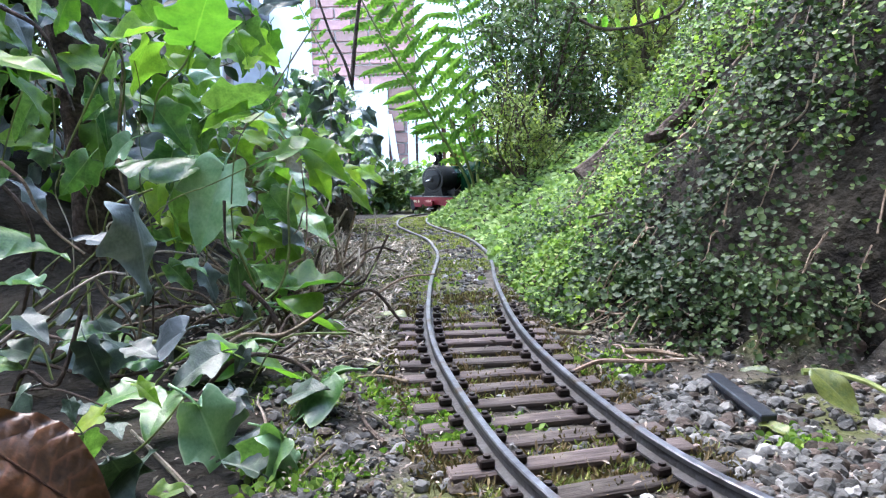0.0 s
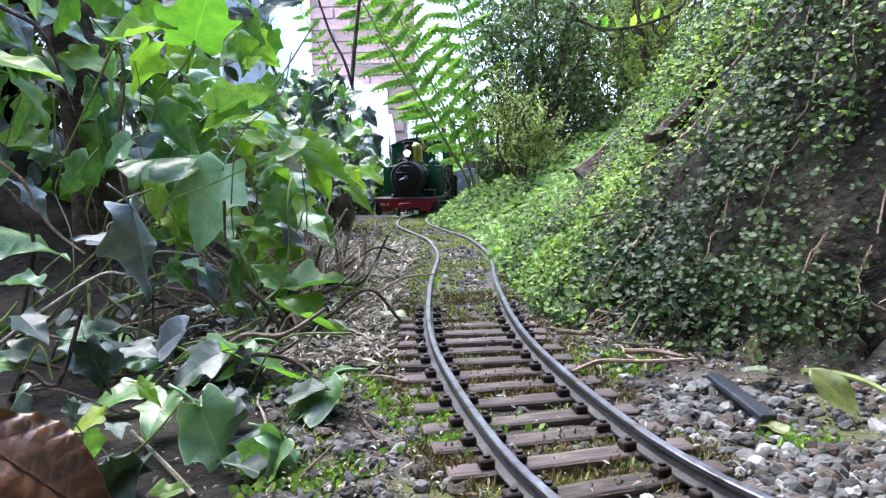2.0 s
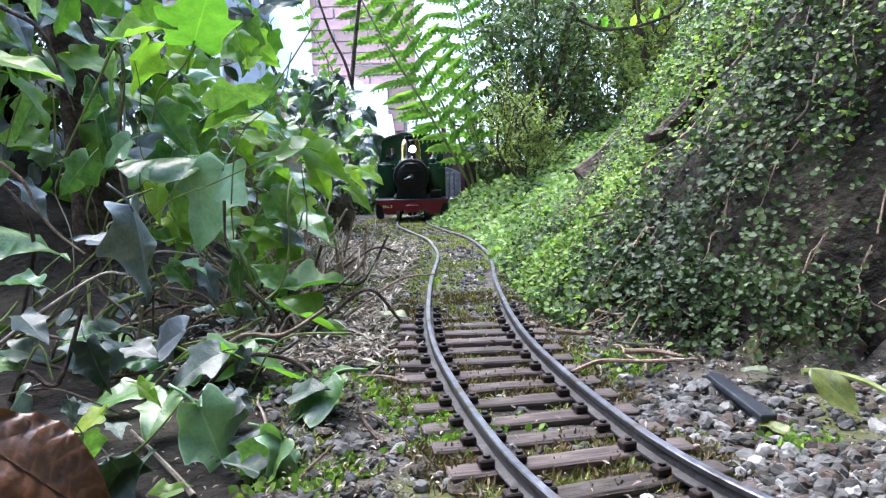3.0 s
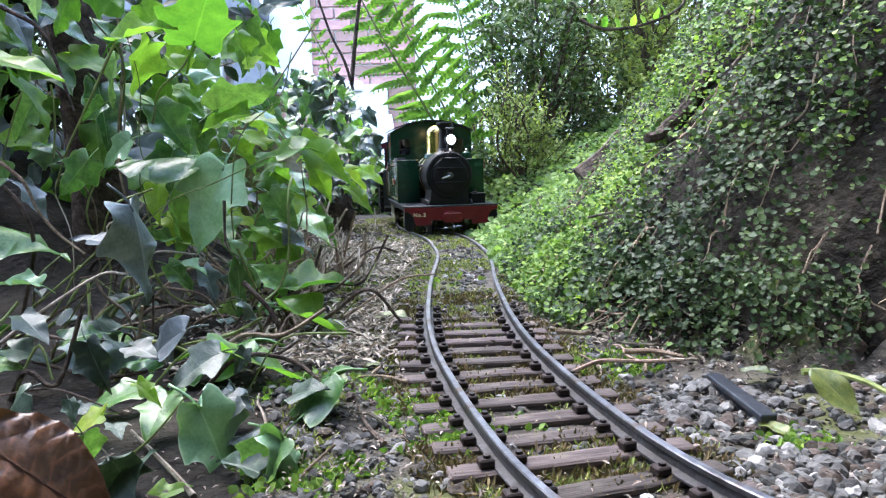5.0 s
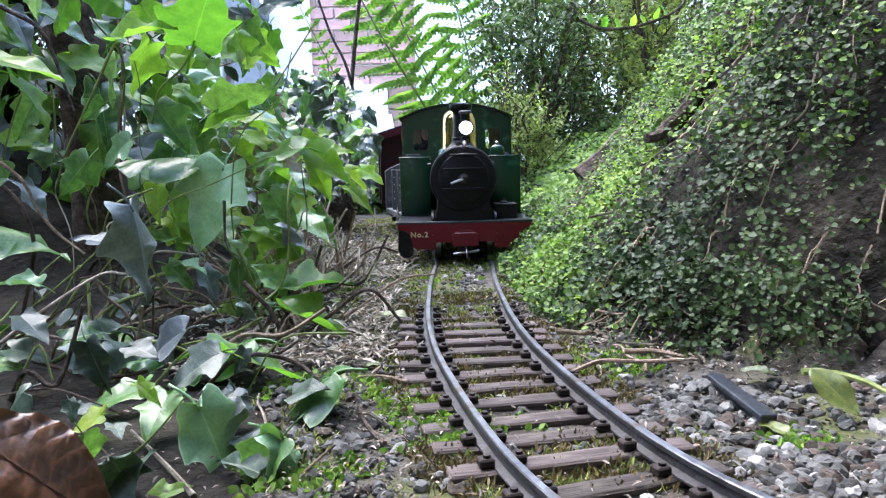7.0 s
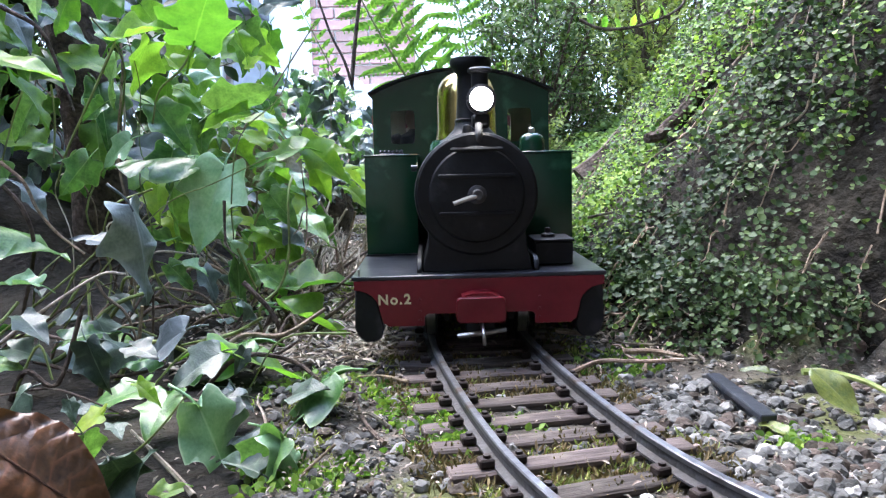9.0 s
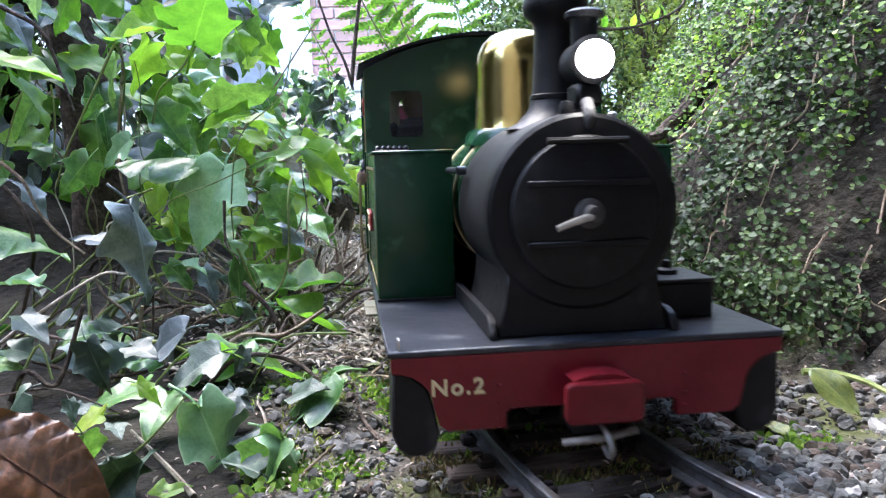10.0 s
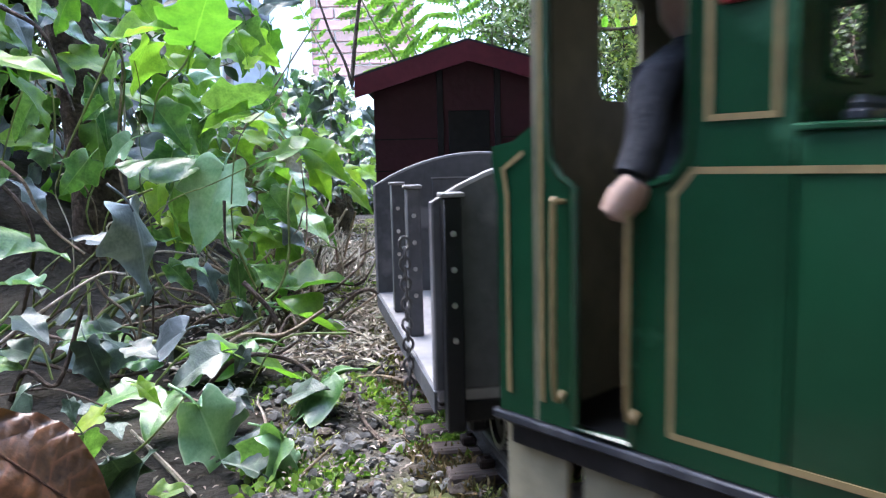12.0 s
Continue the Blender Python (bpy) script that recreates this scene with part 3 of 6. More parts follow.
    part("saddle", prism([(-0.026, 0.0353), (-0.0252, 0.0390), (-0.0235, 0.0450), (-0.0225, 0.0560), (0.0225, 0.0560), (0.0235, 0.0450), (0.0252, 0.0390), (0.026, 0.0353)], (0.0085, 0.060), bevel=0.0005), "loco_black", lo, "black smokebox saddle")
    for sx in (-1, 1):
        part("saddle_flange", prism([(0.006, 0.0353), (0.072, 0.0353), (0.072, 0.0415), (0.012, 0.0415), (0.0085, 0.0400), (0.006, 0.0370)], (sx * 0.0262, sx * 0.0285), axis="x", bevel=0.0003), "loco_black", lo)
    # chimney, lamp, dome, fittings
    ch = part("chimney", moved(lathe([(0.0165, 0.0962), (0.0125, 0.0985), (0.0088, 0.1025), (0.0076, 0.1080), (0.0070, 0.1180), (0.0068, 0.1265), (0.0072, 0.1290), (0.0098, 0.1318), (0.0104, 0.1342), (0.0100, 0.1362), (0.0084, 0.1366), (0.0060, 0.1362), (0.0056, 0.125)], 32), pose(0, 0.036, 0)), "loco_black", lo, "black chimney with flared lip")
    part("chimney_band", moved(lathe([(0.0077, 0.1052), (0.0084, 0.1056), (0.0084, 0.1068), (0.0077, 0.1072)], 32), pose(0, 0.036, 0)), "loco_black", ch)
    hl = part("headlamp", join(moved(lathe([(0.0052, -0.0075), (0.0068, -0.0065), (0.0068, -0.0052), (0.0062, -0.0045), (0.0062, 0.0065), (0.0050, 0.0085), (0, 0.0090)], 28), pose(0.0030, 0.0150, 0.1145, -90)), moved(lathe([(0.0040, 0), (0.0040, 0.0085), (0.0056, 0.0088), (0.0058, 0.0102), (0.0045, 0.0110), (0, 0.0112)], 24), pose(0.0030, 0.0165, 0.1185)), box(-0.0010, 0.0070, 0.0115, 0.0215, 0.1015, 0.1085, 0.0012, 1)), "loco_black", lo, "black round headlamp, lit")
    part("lamp_glass", moved(lathe([(0.0054, 0.0), (0.0050, 0.0016), (0.0034, 0.0030), (0, 0.0036)], 24), pose(0.0030, 0.0082, 0.1145, 90)), "lamp_glow", hl, "glowing white lamp lens")
    part("lamp_bracket", tube(bend([(0.0015, 0.0100, 0.0945), (0.0015, 0.0075, 0.0985), (0.0018, 0.0110, 0.1030)]), 0.0018, 8), "rail_web", hl, "worn dark bracket")
    part("lamp_stud", moved(lathe([(0.0020, 0), (0.0024, 0.002), (0.0018, 0.0045), (0, 0.005)], 14), pose(-0.0035, 0.013, 0.0985)), "loco_black", hl)
    dm = part("steam_dome", moved(lathe([(0.0205, 0.0935), (0.0190, 0.0960), (0.0174, 0.0990), (0.0166, 0.1040), (0.0165, 0.1220), (0.0158, 0.1265), (0.0138, 0.1310), (0.0105, 0.1340), (0.0060, 0.1358), (0, 0.1364)], 40), pose(0, 0.088, 0)), "brass", lo, "polished brass dome")
    part("dome_flange", moved(lathe([(0.0215, 0.0925), (0.0208, 0.0965), (0.0192, 0.0985)], 36), pose(0, 0.088, 0)), "loco_green", dm)
    vv = part("safety_valve", join(moved(lathe([(0.0085, 0.097), (0.0085, 0.102), (0.0070, 0.1035), (0, 0.104)], 24), pose(0, 0.124, 0)), box(-0.006, 0.006, 0.118, 0.130, 0.098, 0.1045, 0.001, 1)), "loco_green", lo, "green safety valve base")
    for dx in (-0.0026, 0.0026):
        part("valve_tube", moved(lathe([(0.0020, 0.104), (0.0020, 0.1165), (0.0014, 0.1170), (0.0014, 0.1185), (0.0021, 0.1190), (0.0021, 0.1235), (0, 0.1240)], 14), pose(dx, 0.123, 0)), "brass", vv, "brass valve tube")
    for sx in (-1, 1):
        tank(lo, sx)
    tf = part("tank_filler", join(moved(lathe([(0.0072, 0), (0.0072, 0.0060), (0.0062, 0.0085), (0.0035, 0.0102), (0, 0.0106)], 24), pose(0.0360, 0.082, 0.0908))), "loco_green", lo, "round green filler cap")
    part("filler_knob", moved(lathe([(0.0018, 0), (0.0018, 0.0025), (0.0008, 0.0032), (0, 0.0033)], 12), pose(0.0360, 0.082, 0.1012)), "steel", tf)
    lb = part("lubricator", join(box(0.0290, 0.0475, 0.022, 0.046, 0.0353, 0.0465, 0.0006, 1), box(0.0285, 0.0482, 0.0215, 0.0465, 0.0465, 0.0478, 0.0004, 1)), "loco_black", lo, "black lubricator box")
    part("lubricator_knob", moved(lathe([(0.0035, 0), (0.0035, 0.0015), (0.0016, 0.0022), (0.0014, 0.0045), (0, 0.0048)], 14), pose(0.0370, 0.034, 0.0478)), "loco_black", lb)
    cab(lo)
    return lo


def tank(lo, sx):
    x0, x1 = sorted((sx * 0.0284, sx * 0.0572))
    tk = part("side_tank", box(x0, x1, 0.074, C_FRONT, 0.0353, 0.0903, 0.0006, 2), "loco_green", lo, "glossy green side tank with cream lining")
    part("tank_top_edge", box(x0 - 0.0007, x1 + 0.0007, 0.0733, C_FRONT, 0.0898, 0.0911, 0.0004, 1), "loco_green", tk)
    part("tank_foot", box(x0 - 0.0006, x1 + 0.0006, 0.0726, 0.0740, 0.0353, 0.0362), "loco_black", tk)
    part("handrail", join(tube([(sx * 0.0300, 0.074, 0.0835), (sx * 0.0292, 0.048, 0.0835)], 0.0011, 8), moved(lathe([(0.0016, -0.002), (0.0016, 0.001)], 10), pose(sx * 0.0288, 0.048, 0.0835, 0, 90))), "plate_black", tk)
    xs = sx * 0.05725
    d = -sx * 0.0003
    part("tank_lining", stripe([(0.0795, 0.0400), (0.0795, 0.0845), (0.1700, 0.0845), (0.1735, 0.0805), (0.1735, 0.0400), (0.0795, 0.0400)], 0.0011, xs, d), "gold_line", tk, "cream lining", smooth=False)
    npl = part("nameplate", box(min(xs, xs + sx * 0.0012), max(xs, xs + sx * 0.0012), 0.1108, 0.1382, 0.0582, 0.0662, 0.0004, 1), "name_red", tk, "red nameplate with worn raised border")
    for z in (0.0589, 0.0655):
        part("plate_border", box(min(xs + sx * 0.0012, xs + sx * 0.0016), max(xs + sx * 0.0012, xs + sx * 0.0016), 0.1116, 0.1374, z - 0.0003, z + 0.0003), "letter", npl)
    part("plate_writing", box(min(xs + sx * 0.0012, xs + sx * 0.0015), max(xs + sx * 0.0012, xs + sx * 0.0015), 0.1165, 0.1325, 0.0614, 0.0630), "gold_line", npl, "worn bar of raised writing")
    # coal rail row on the tank top
    part("tank_rail", join(box(sx * 0.046 - 0.008, sx * 0.046 + 0.008, 0.146, 0.1495, 0.0911, 0.0928, 0.0004, 1), *[moved(lathe([(0.0011, 0), (0.0013, 0.001), (0.0006, 0.0020), (0, 0.0022)], 8), pose(sx * 0.046 + (k - 2.5) * 0.0026, 0.1478, 0.0926)) for k in range(6)]), "plate_black", tk)


def cab(lo):
    w = 0.0575
    arc = [(w * (1 - 2 * k / 16), 0.1302 + 0.0148 * (1 - (1 - 2 * k / 16) ** 2)) for k in range(17)]
    win = lambda cx: rounded(cx - 0.0078, cx + 0.0078, 0.0985, 0.1200, 0.0025)
    cb = part("cab", pierced([(-w, 0.0353), (w, 0.0353)] + arc, [win(-0.0382), win(0.0382)], (C_FRONT, C_FRONT + 0.0012), "y"), "loco_green", lo, "green cab with cream lined panels", smooth=False)
    part("cab_back", pierced([(-w, 0.0353), (w, 0.0353)] + arc, [win(-0.0300), win(0.0300)], (C_REAR - 0.0012, C_REAR), "y"), "cab_inside", cb, "dull cream cab back wall", smooth=False)
    roof = [(a * 1.045, b + 0.0004) for a, b in arc] + [(a * 1.045, b + 0.0018) for a, b in reversed(arc)]
    part("cab_roof", prism(roof, (C_FRONT - 0.004, C_REAR + 0.005)), "loco_black", cb, "dark curved cab roof")
    for cx in (-0.0382, 0.0382):
        o = part("spectacle_frame", pierced(rounded(cx - 0.0087, cx + 0.0087, 0.0976, 0.1209, 0.003), [win(cx)], (C_FRONT - 0.0007, C_FRONT), "y"), "loco_green", cb, smooth=False)
        p = part("spectacle_glass", prism(rounded(cx - 0.0078, cx + 0.0078, 0.0985, 0.1200, 0.0025), (C_FRONT + 0.0004, C_FRONT + 0.0008)), "pane", cb, smooth=False)
    for sx in (-1, 1):
        x0, x1 = sx * w, sx * (w - 0.0012)
        yd0, yd1 = 0.1705, 0.1995
        hole = [(yd0 + 0.0105, 0.0362), (yd0 + 0.0105, 0.0815), (yd0 + 0.006, 0.0825)]
        hole += [(yd0 + 0.003, 0.0835), (yd0 + 0.0004, 0.0870), (yd0, 0.0910), (yd0, 0.1215), (yd0 + 0.002, 0.1255), (yd0 + 0.006, 0.1270)]
        hole += [(yd1 - 0.006, 0.1270), (yd1 - 0.002, 0.1255), (yd1, 0.1215), (yd1, 0.0910), (yd1 - 0.0004, 0.0870), (yd1 - 0.003, 0.0835), (yd1 - 0.0062, 0.0815), (yd1 - 0.0062, 0.0362)]
        outl = [(C_FRONT + 0.0013, 0.0354), (C_REAR + 0.0095, 0.0354), (C_REAR + 0.0095, 0.0800), (C_REAR + 0.0108, 0.0860), (C_REAR + 0.0108, 0.0895), (C_REAR + 0.0050, 0.0905), (C_REAR - 0.0005, 0.0935), (C_REAR - 0.0013, 0.0980), (C_REAR - 0.0013, 0.1302), (C_FRONT + 0.0013, 0.1302)]
        sd = part("cab_side", pierced(outl, [hole], (x0, x1), "x"), "loco_green", cb, "green side sheet with cream lining", smooth=False)
        part("door_beading", tube([(x0, a, b) for a, b in hole] + [(x0, *hole[0])], 0.0008, 6), "loco_green", sd)
        part("cab_lining", join(stripe([(0.1570, 0.0925), (0.1570, 0.1265), (0.1675, 0.1265), (0.1675, 0.0925), (0.1570, 0.0925)], 0.0010, x0 + sx * 0.0001, -sx * 0.0003), stripe([(0.2012, 0.0400), (0.2012, 0.1270)], 0.0009, x0 + sx * 0.0001, -sx * 0.0003), stripe([(0.2100, 0.0400), (0.2100, 0.0800), (0.2110, 0.0850), (0.2060, 0.0880)], 0.0009, x0 + sx * 0.0001, -sx * 0.0003)), "gold_line", sd, "cream lining", smooth=False)
        for y in (yd0 + 0.0095, yd1 - 0.0035):
            part("grab_rail", tube(bend([(x0, y, 0.0790), (x0 + sx * 0.0024, y, 0.0788), (x0 + sx * 0.0030, y, 0.0765), (x0 + sx * 0.0030, y, 0.0440), (x0, y, 0.0425)], 4), 0.0006, 6), "gold_line", sd, "cream grab rail")
        num = part("number_plate", box(min(x0, x0 + sx * 0.001), max(x0, x0 + sx * 0.001), 0.1592, 0.1655, 0.1090, 0.1175, 0.0003, 1), "name_red", sd, "small red plate")
        lettering("2", 0.0080, "gold_line", num, pose(x0 + sx * 0.0011, 0.1646 if sx < 0 else 0.1601, 0.1107, 90, 0, -90 if sx < 0 else 90), "plate_figure")
        # bunker behind the cab
        part("bunker_wall", box(min(x0, x1), max(x0, x1), C_REAR + 0.0088, C_REAR + 0.0095, 0.0354, 0.0850), "loco_green", sd)
    part("bunker", box(-w + 0.0014, w - 0.0014, C_REAR + 0.0002, C_REAR + 0.0086, 0.0353, 0.0840, 0.0005, 1), "loco_green", cb)
    part("backhead", join(box(-0.020, 0.020, C_FRONT + 0.0014, C_FRONT + 0.008, 0.0353, 0.0900, 0.003, 2), box(-w + 0.002, w - 0.002, C_FRONT + 0.0014, C_REAR - 0.0014, 0.0353, 0.0362)), "dark_void", cb)


loco = locomotive()


# ---- leaves ----
IVY_HALF = [(0.0, 0.0), (0.10, -0.10), (0.27, -0.17), (0.36, -0.07), (0.36, 0.06), (0.46, 0.22), (0.55, 0.38), (0.42, 0.41), (0.31, 0.49), (0.28, 0.62), (0.16, 0.84), (0.0, 1.06)]
IVY_SLIM = [(0.0, 0.0), (0.10, -0.07), (0.26, -0.10), (0.34, 0.03), (0.33, 0.14), (0.42, 0.28), (0.49, 0.44), (0.37, 0.48), (0.27, 0.58), (0.20, 0.74), (0.10, 0.92), (0.0, 1.10)]
OVAL_HALF = [(0.0, 0.0), (0.10, 0.03), (0.22, 0.12), (0.31, 0.26), (0.35, 0.42), (0.34, 0.56), (0.28, 0.72), (0.17, 0.87), (0.06, 0.97), (0.0, 1.02)]


def leaf_mesh(name, half, m, fold=0.25, droop=0.25, wave=0.05, ribs=0.0, seed=0, petiole=0.35):
    """A leaf of unit length along y with midrib, raised side veins and a curled rim; attributes rim and vein."""
    rnd = random.Random(seed)
    fine = bend([(a, b, 0) for a, b in half], 2 if not ribs else 4)
    half = [(max(0.0, q.x), q.y) for q in fine]
    bm = bmesh.new()
    rim, vein = bm.verts.layers.float.new("rim"), bm.verts.layers.float.new("vein")
    steps = (0.0, 0.07, 0.35, 0.66, 0.88, 1.0)
    ph = rnd.uniform(0, 6)
    for sx in (-1, 1):
        cols = []
        for k, (hx, hy) in enumerate(half):
            row = []
            for f in steps:
                x = sx * hx * f * (1 + 0.06 * noise.noise(Vector((hy * 6, sx * 3.0, seed * 2.3))))
                y = hy * (0.35 + 0.65 * f) + (1 - f) * 0.65 * max(0.0, hy)
                lobe = 0.5 + 0.5 * math.cos(22 * hy + 6 * hx)
                z = fold * abs(x) - droop * y * y - droop * 0.9 * x * x + wave * math.sin(9 * y + ph + 5 * x) * f + ribs * math.cos(52 * y - 30 * abs(x)) * min(1, f * 2)
                z += 0.012 * (1 - abs(2 * f - 1)) * math.cos(20 * y - 14 * abs(x))
                v = bm.verts.new((x, y, z))
                v[rim] = 1.0 if f == 1.0 else (0.6 if f > 0.8 else 0.0)
                v[vein] = 1.0 if f == 0 else (0.35 if f < 0.1 else (0.75 * lobe if f > 0.3 and ribs == 0 else 0.0))
                if ribs and f > 0.05:
                    v[vein] = 0.45 + 0.5 * math.cos(52 * y - 30 * abs(x))
                row.append(v)
            cols.append(row)
        for a, b in zip(cols, cols[1:]):
            for k in range(len(steps) - 1):
                q = [a[k], a[k + 1], b[k + 1], b[k]]
                bm.faces.new(q if sx > 0 else q[::-1])
    bmesh.ops.remove_doubles(bm, verts=bm.verts[:], dist=1e-4)
    if petiole:
        base = [Vector((0, 0.02, 0.0)), Vector((0.02, -0.15, -0.04)), Vector((0.05, -petiole, -0.20))]
        t = tube(bend([b[:] for b in base], 3), 0.014, 5, 1.3)
        me = bpy.data.meshes.new("tmp")
        t.to_mesh(me)
        t.free()
        bm.from_mesh(me)
        bpy.data.meshes.remove(me)
    bm.normal_update()
    me = bpy.data.meshes.new(name)
    bm.to_mesh(me)
    bm.free()
    me.materials.append(M[m])
    me.polygons.foreach_set("use_smooth", [True] * len(me.polygons))
    return me


LEAF = {}
for kind in ("ivy", "ivy_young", "ivy_old", "ivy_yellow", "ivy_pale", "ivy_sheen"):
    LEAF[kind] = [leaf_mesh("leaf", IVY_HALF if k != 1 else IVY_SLIM, kind, (0.3, 0.5, -0.25, 0.15)[k], (0.16, 0.10, 0.22, 0.12)[k], (0.05, 0.07, 0.08, 0.05)[k], 0, k) for k in range(4)]

ivy = thing("ivy_plant", "tangled climbing ivy with pale-edged glossy green leaves", "ivy")
wild = random.Random(11)


def ivy_leaf(x, y, z, size, rx, ry, rz, kind):
    ob = new("leaf", LEAF[kind][wild.randrange(4)])
    ob.parent = ivy
    ob.matrix_basis = pose(x, y, z, rx, ry, rz) @ Matrix.Diagonal((size * wild.uniform(0.74, 0.98), size, size, 1))
    return ob


ivy_leaf(-0.1394, 0.4300, 0.1579, 0.0471, 37, -5, -150, "ivy_young")
ivy_leaf(-0.1992, 0.4400, 0.1929, 0.0365, -102, -56, -14, "ivy_young")
ivy_leaf(-0.1759, 0.4100, 0.1565, 0.0309, 20, 34, -79, "ivy_young")
ivy_leaf(-0.1803, 0.4200, 0.1576, 0.0191, 58, -23, 58, "ivy")
ivy_leaf(-0.1903, 0.3600, 0.1714, 0.0123, -90, -6, -178, "ivy_pale")
ivy_leaf(-0.1737, 0.4500, 0.1609, 0.0306, -65, 14, 62, "ivy_young")
ivy_leaf(-0.2251, 0.3800, 0.1429, 0.0337, -10, 14, -93, "ivy_young")
ivy_leaf(-0.2145, 0.3800, 0.1337, 0.0287, -54, -4, -85, "ivy_young")
ivy_leaf(-0.1890, 0.4200, 0.1239, 0.0169, -69, -53, 155, "ivy")
ivy_leaf(-0.1850, 0.4300, 0.1495, 0.0273, -79, -10, 130, "ivy")
ivy_leaf(-0.1719, 0.4500, 0.1235, 0.0314, -67, 28, -138, "ivy")
ivy_leaf(-0.1404, 0.4700, 0.1224, 0.0371, 33, -43, -113, "ivy")
ivy_leaf(-0.1645, 0.4800, 0.1351, 0.0226, -53, 25, -119, "ivy_young")
ivy_leaf(-0.1219, 0.4700, 0.1216, 0.0331, -26, -40, 107, "ivy_young")
ivy_leaf(-0.1666, 0.5000, 0.1522, 0.0212, -11, 33, -96, "ivy_pale")
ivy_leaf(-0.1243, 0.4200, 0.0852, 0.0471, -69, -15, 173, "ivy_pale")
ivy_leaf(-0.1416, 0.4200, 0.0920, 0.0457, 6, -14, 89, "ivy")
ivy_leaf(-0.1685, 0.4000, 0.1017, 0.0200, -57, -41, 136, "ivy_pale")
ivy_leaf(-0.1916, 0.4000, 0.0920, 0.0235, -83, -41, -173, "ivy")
ivy_leaf(-0.1438, 0.3400, 0.0678, 0.0424, -77, 5, -110, "ivy_sheen")
ivy_leaf(-0.1614, 0.3500, 0.0518, 0.0175, 15, -17, 85, "ivy_sheen")
ivy_leaf(-0.2266, 0.3700, 0.0604, 0.0381, -17, 6, -92, "ivy")
ivy_leaf(-0.0872, 0.4600, 0.0968, 0.0330, -14, -24, 96, "ivy_young")
ivy_leaf(-0.0872, 0.4700, 0.0995, 0.0368, -48, 35, -122, "ivy_yellow")
ivy_leaf(-0.0831, 0.4800, 0.0842, 0.0237, -69, 21, -133, "ivy_yellow")
ivy_leaf(-0.1054, 0.4500, 0.0689, 0.0256, -71, 34, -148, "ivy")
ivy_leaf(-0.1631, 0.4400, 0.0741, 0.0430, -84, 0, -95, "ivy")
ivy_leaf(-0.0990, 0.4600, 0.0511, 0.0256, -43, 12, -101, "ivy_sheen")
ivy_leaf(-0.1012, 0.4600, 0.0433, 0.0274, -55, 19, -115, "ivy_young")
ivy_leaf(-0.1287, 0.5000, 0.1539, 0.0117, 54, 54, -42, "ivy_yellow")
ivy_leaf(-0.1229, 0.5000, 0.1229, 0.0253, -42, 11, -100, "ivy_pale")
ivy_leaf(-0.0721, 0.5800, 0.0665, 0.0250, -50, 24, -116, "ivy_yellow")
ivy_leaf(-0.0648, 0.6000, 0.0816, 0.0205, -37, 34, -113, "ivy_young")
ivy_leaf(-0.0786, 0.6000, 0.0820, 0.0254, -50, 19, -111, "ivy_yellow")
ivy_leaf(-0.0914, 0.4200, 0.0150, 0.0246, 51, -36, 54, "ivy")
ivy_leaf(-0.0914, 0.4200, 0.0150, 0.0350, 11, 16, -87, "ivy_young")
ivy_leaf(-0.0901, 0.4000, 0.0080, 0.0401, -23, 6, -93, "ivy_young")
ivy_leaf(-0.1195, 0.4200, 0.0303, 0.0342, -86, 1, -105, "ivy")
ivy_leaf(-0.1393, 0.4200, 0.0275, 0.0194, -69, 9, -111, "ivy_sheen")
ivy_leaf(-0.1175, 0.3200, 0.0139, 0.0290, -39, -27, 110, "ivy_sheen")
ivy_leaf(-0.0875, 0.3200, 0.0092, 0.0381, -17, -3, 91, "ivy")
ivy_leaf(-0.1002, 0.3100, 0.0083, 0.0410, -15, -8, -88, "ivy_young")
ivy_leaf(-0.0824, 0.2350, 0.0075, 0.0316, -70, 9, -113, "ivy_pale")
ivy_leaf(-0.1064, 0.2450, 0.0131, 0.0108, -45, 15, -104, "ivy_young")
ivy_leaf(-0.0528, 0.2250, 0.0003, 0.0240, -71, -33, 148, "ivy")
ivy_leaf(-0.0546, 0.2250, 0.0013, 0.0246, -55, 7, -100, "ivy_pale")
ivy_leaf(-0.0437, 0.2700, 0.0072, 0.0341, -33, -6, 94, "ivy")
ivy_leaf(-0.1204, 0.2800, 0.0002, 0.0259, -15, -17, 95, "ivy")
ivy_leaf(-0.1887, 0.3000, 0.0071, 0.0119, -13, 25, -96, "ivy")
ivy_leaf(-0.1847, 0.3300, 0.0351, 0.0187, 7, -14, 88, "ivy_pale")
ivy_leaf(-0.1773, 0.3400, 0.0052, 0.0223, -34, 8, -95, "ivy_sheen")
ivy_leaf(-0.0901, 0.2100, -0.0122, 0.0123, 26, 29, -76, "ivy_young")
ivy_leaf(-0.1222, 0.2500, 0.0006, 0.0136, -25, -24, 101, "ivy_yellow")
ivy_leaf(-0.1440, 0.4000, 0.0338, 0.0140, -20, 10, -94, "ivy_pale")
ivy_leaf(-0.1227, 0.4200, 0.0423, 0.0159, -58, 11, -106, "ivy_pale")
ivy_leaf(-0.1298, 0.4500, 0.0078, 0.0244, -38, -26, 109, "ivy_young")
ivy_leaf(-0.1154, 0.4700, 0.0224, 0.0235, -45, -32, 117, "ivy_young")
ivy_leaf(-0.1794, 0.5000, 0.1588, 0.0242, -48, 21, -112, "ivy_yellow")
ivy_leaf(-0.1332, 0.5000, 0.1742, 0.0232, -72, 10, -118, "ivy_young")
ivy_leaf(-0.1839, 0.4700, 0.1875, 0.0212, -87, -36, -4, "ivy_young")
ivy_leaf(-0.2649, 0.4700, 0.1860, 0.0265, -65, 8, -107, "ivy_sheen")
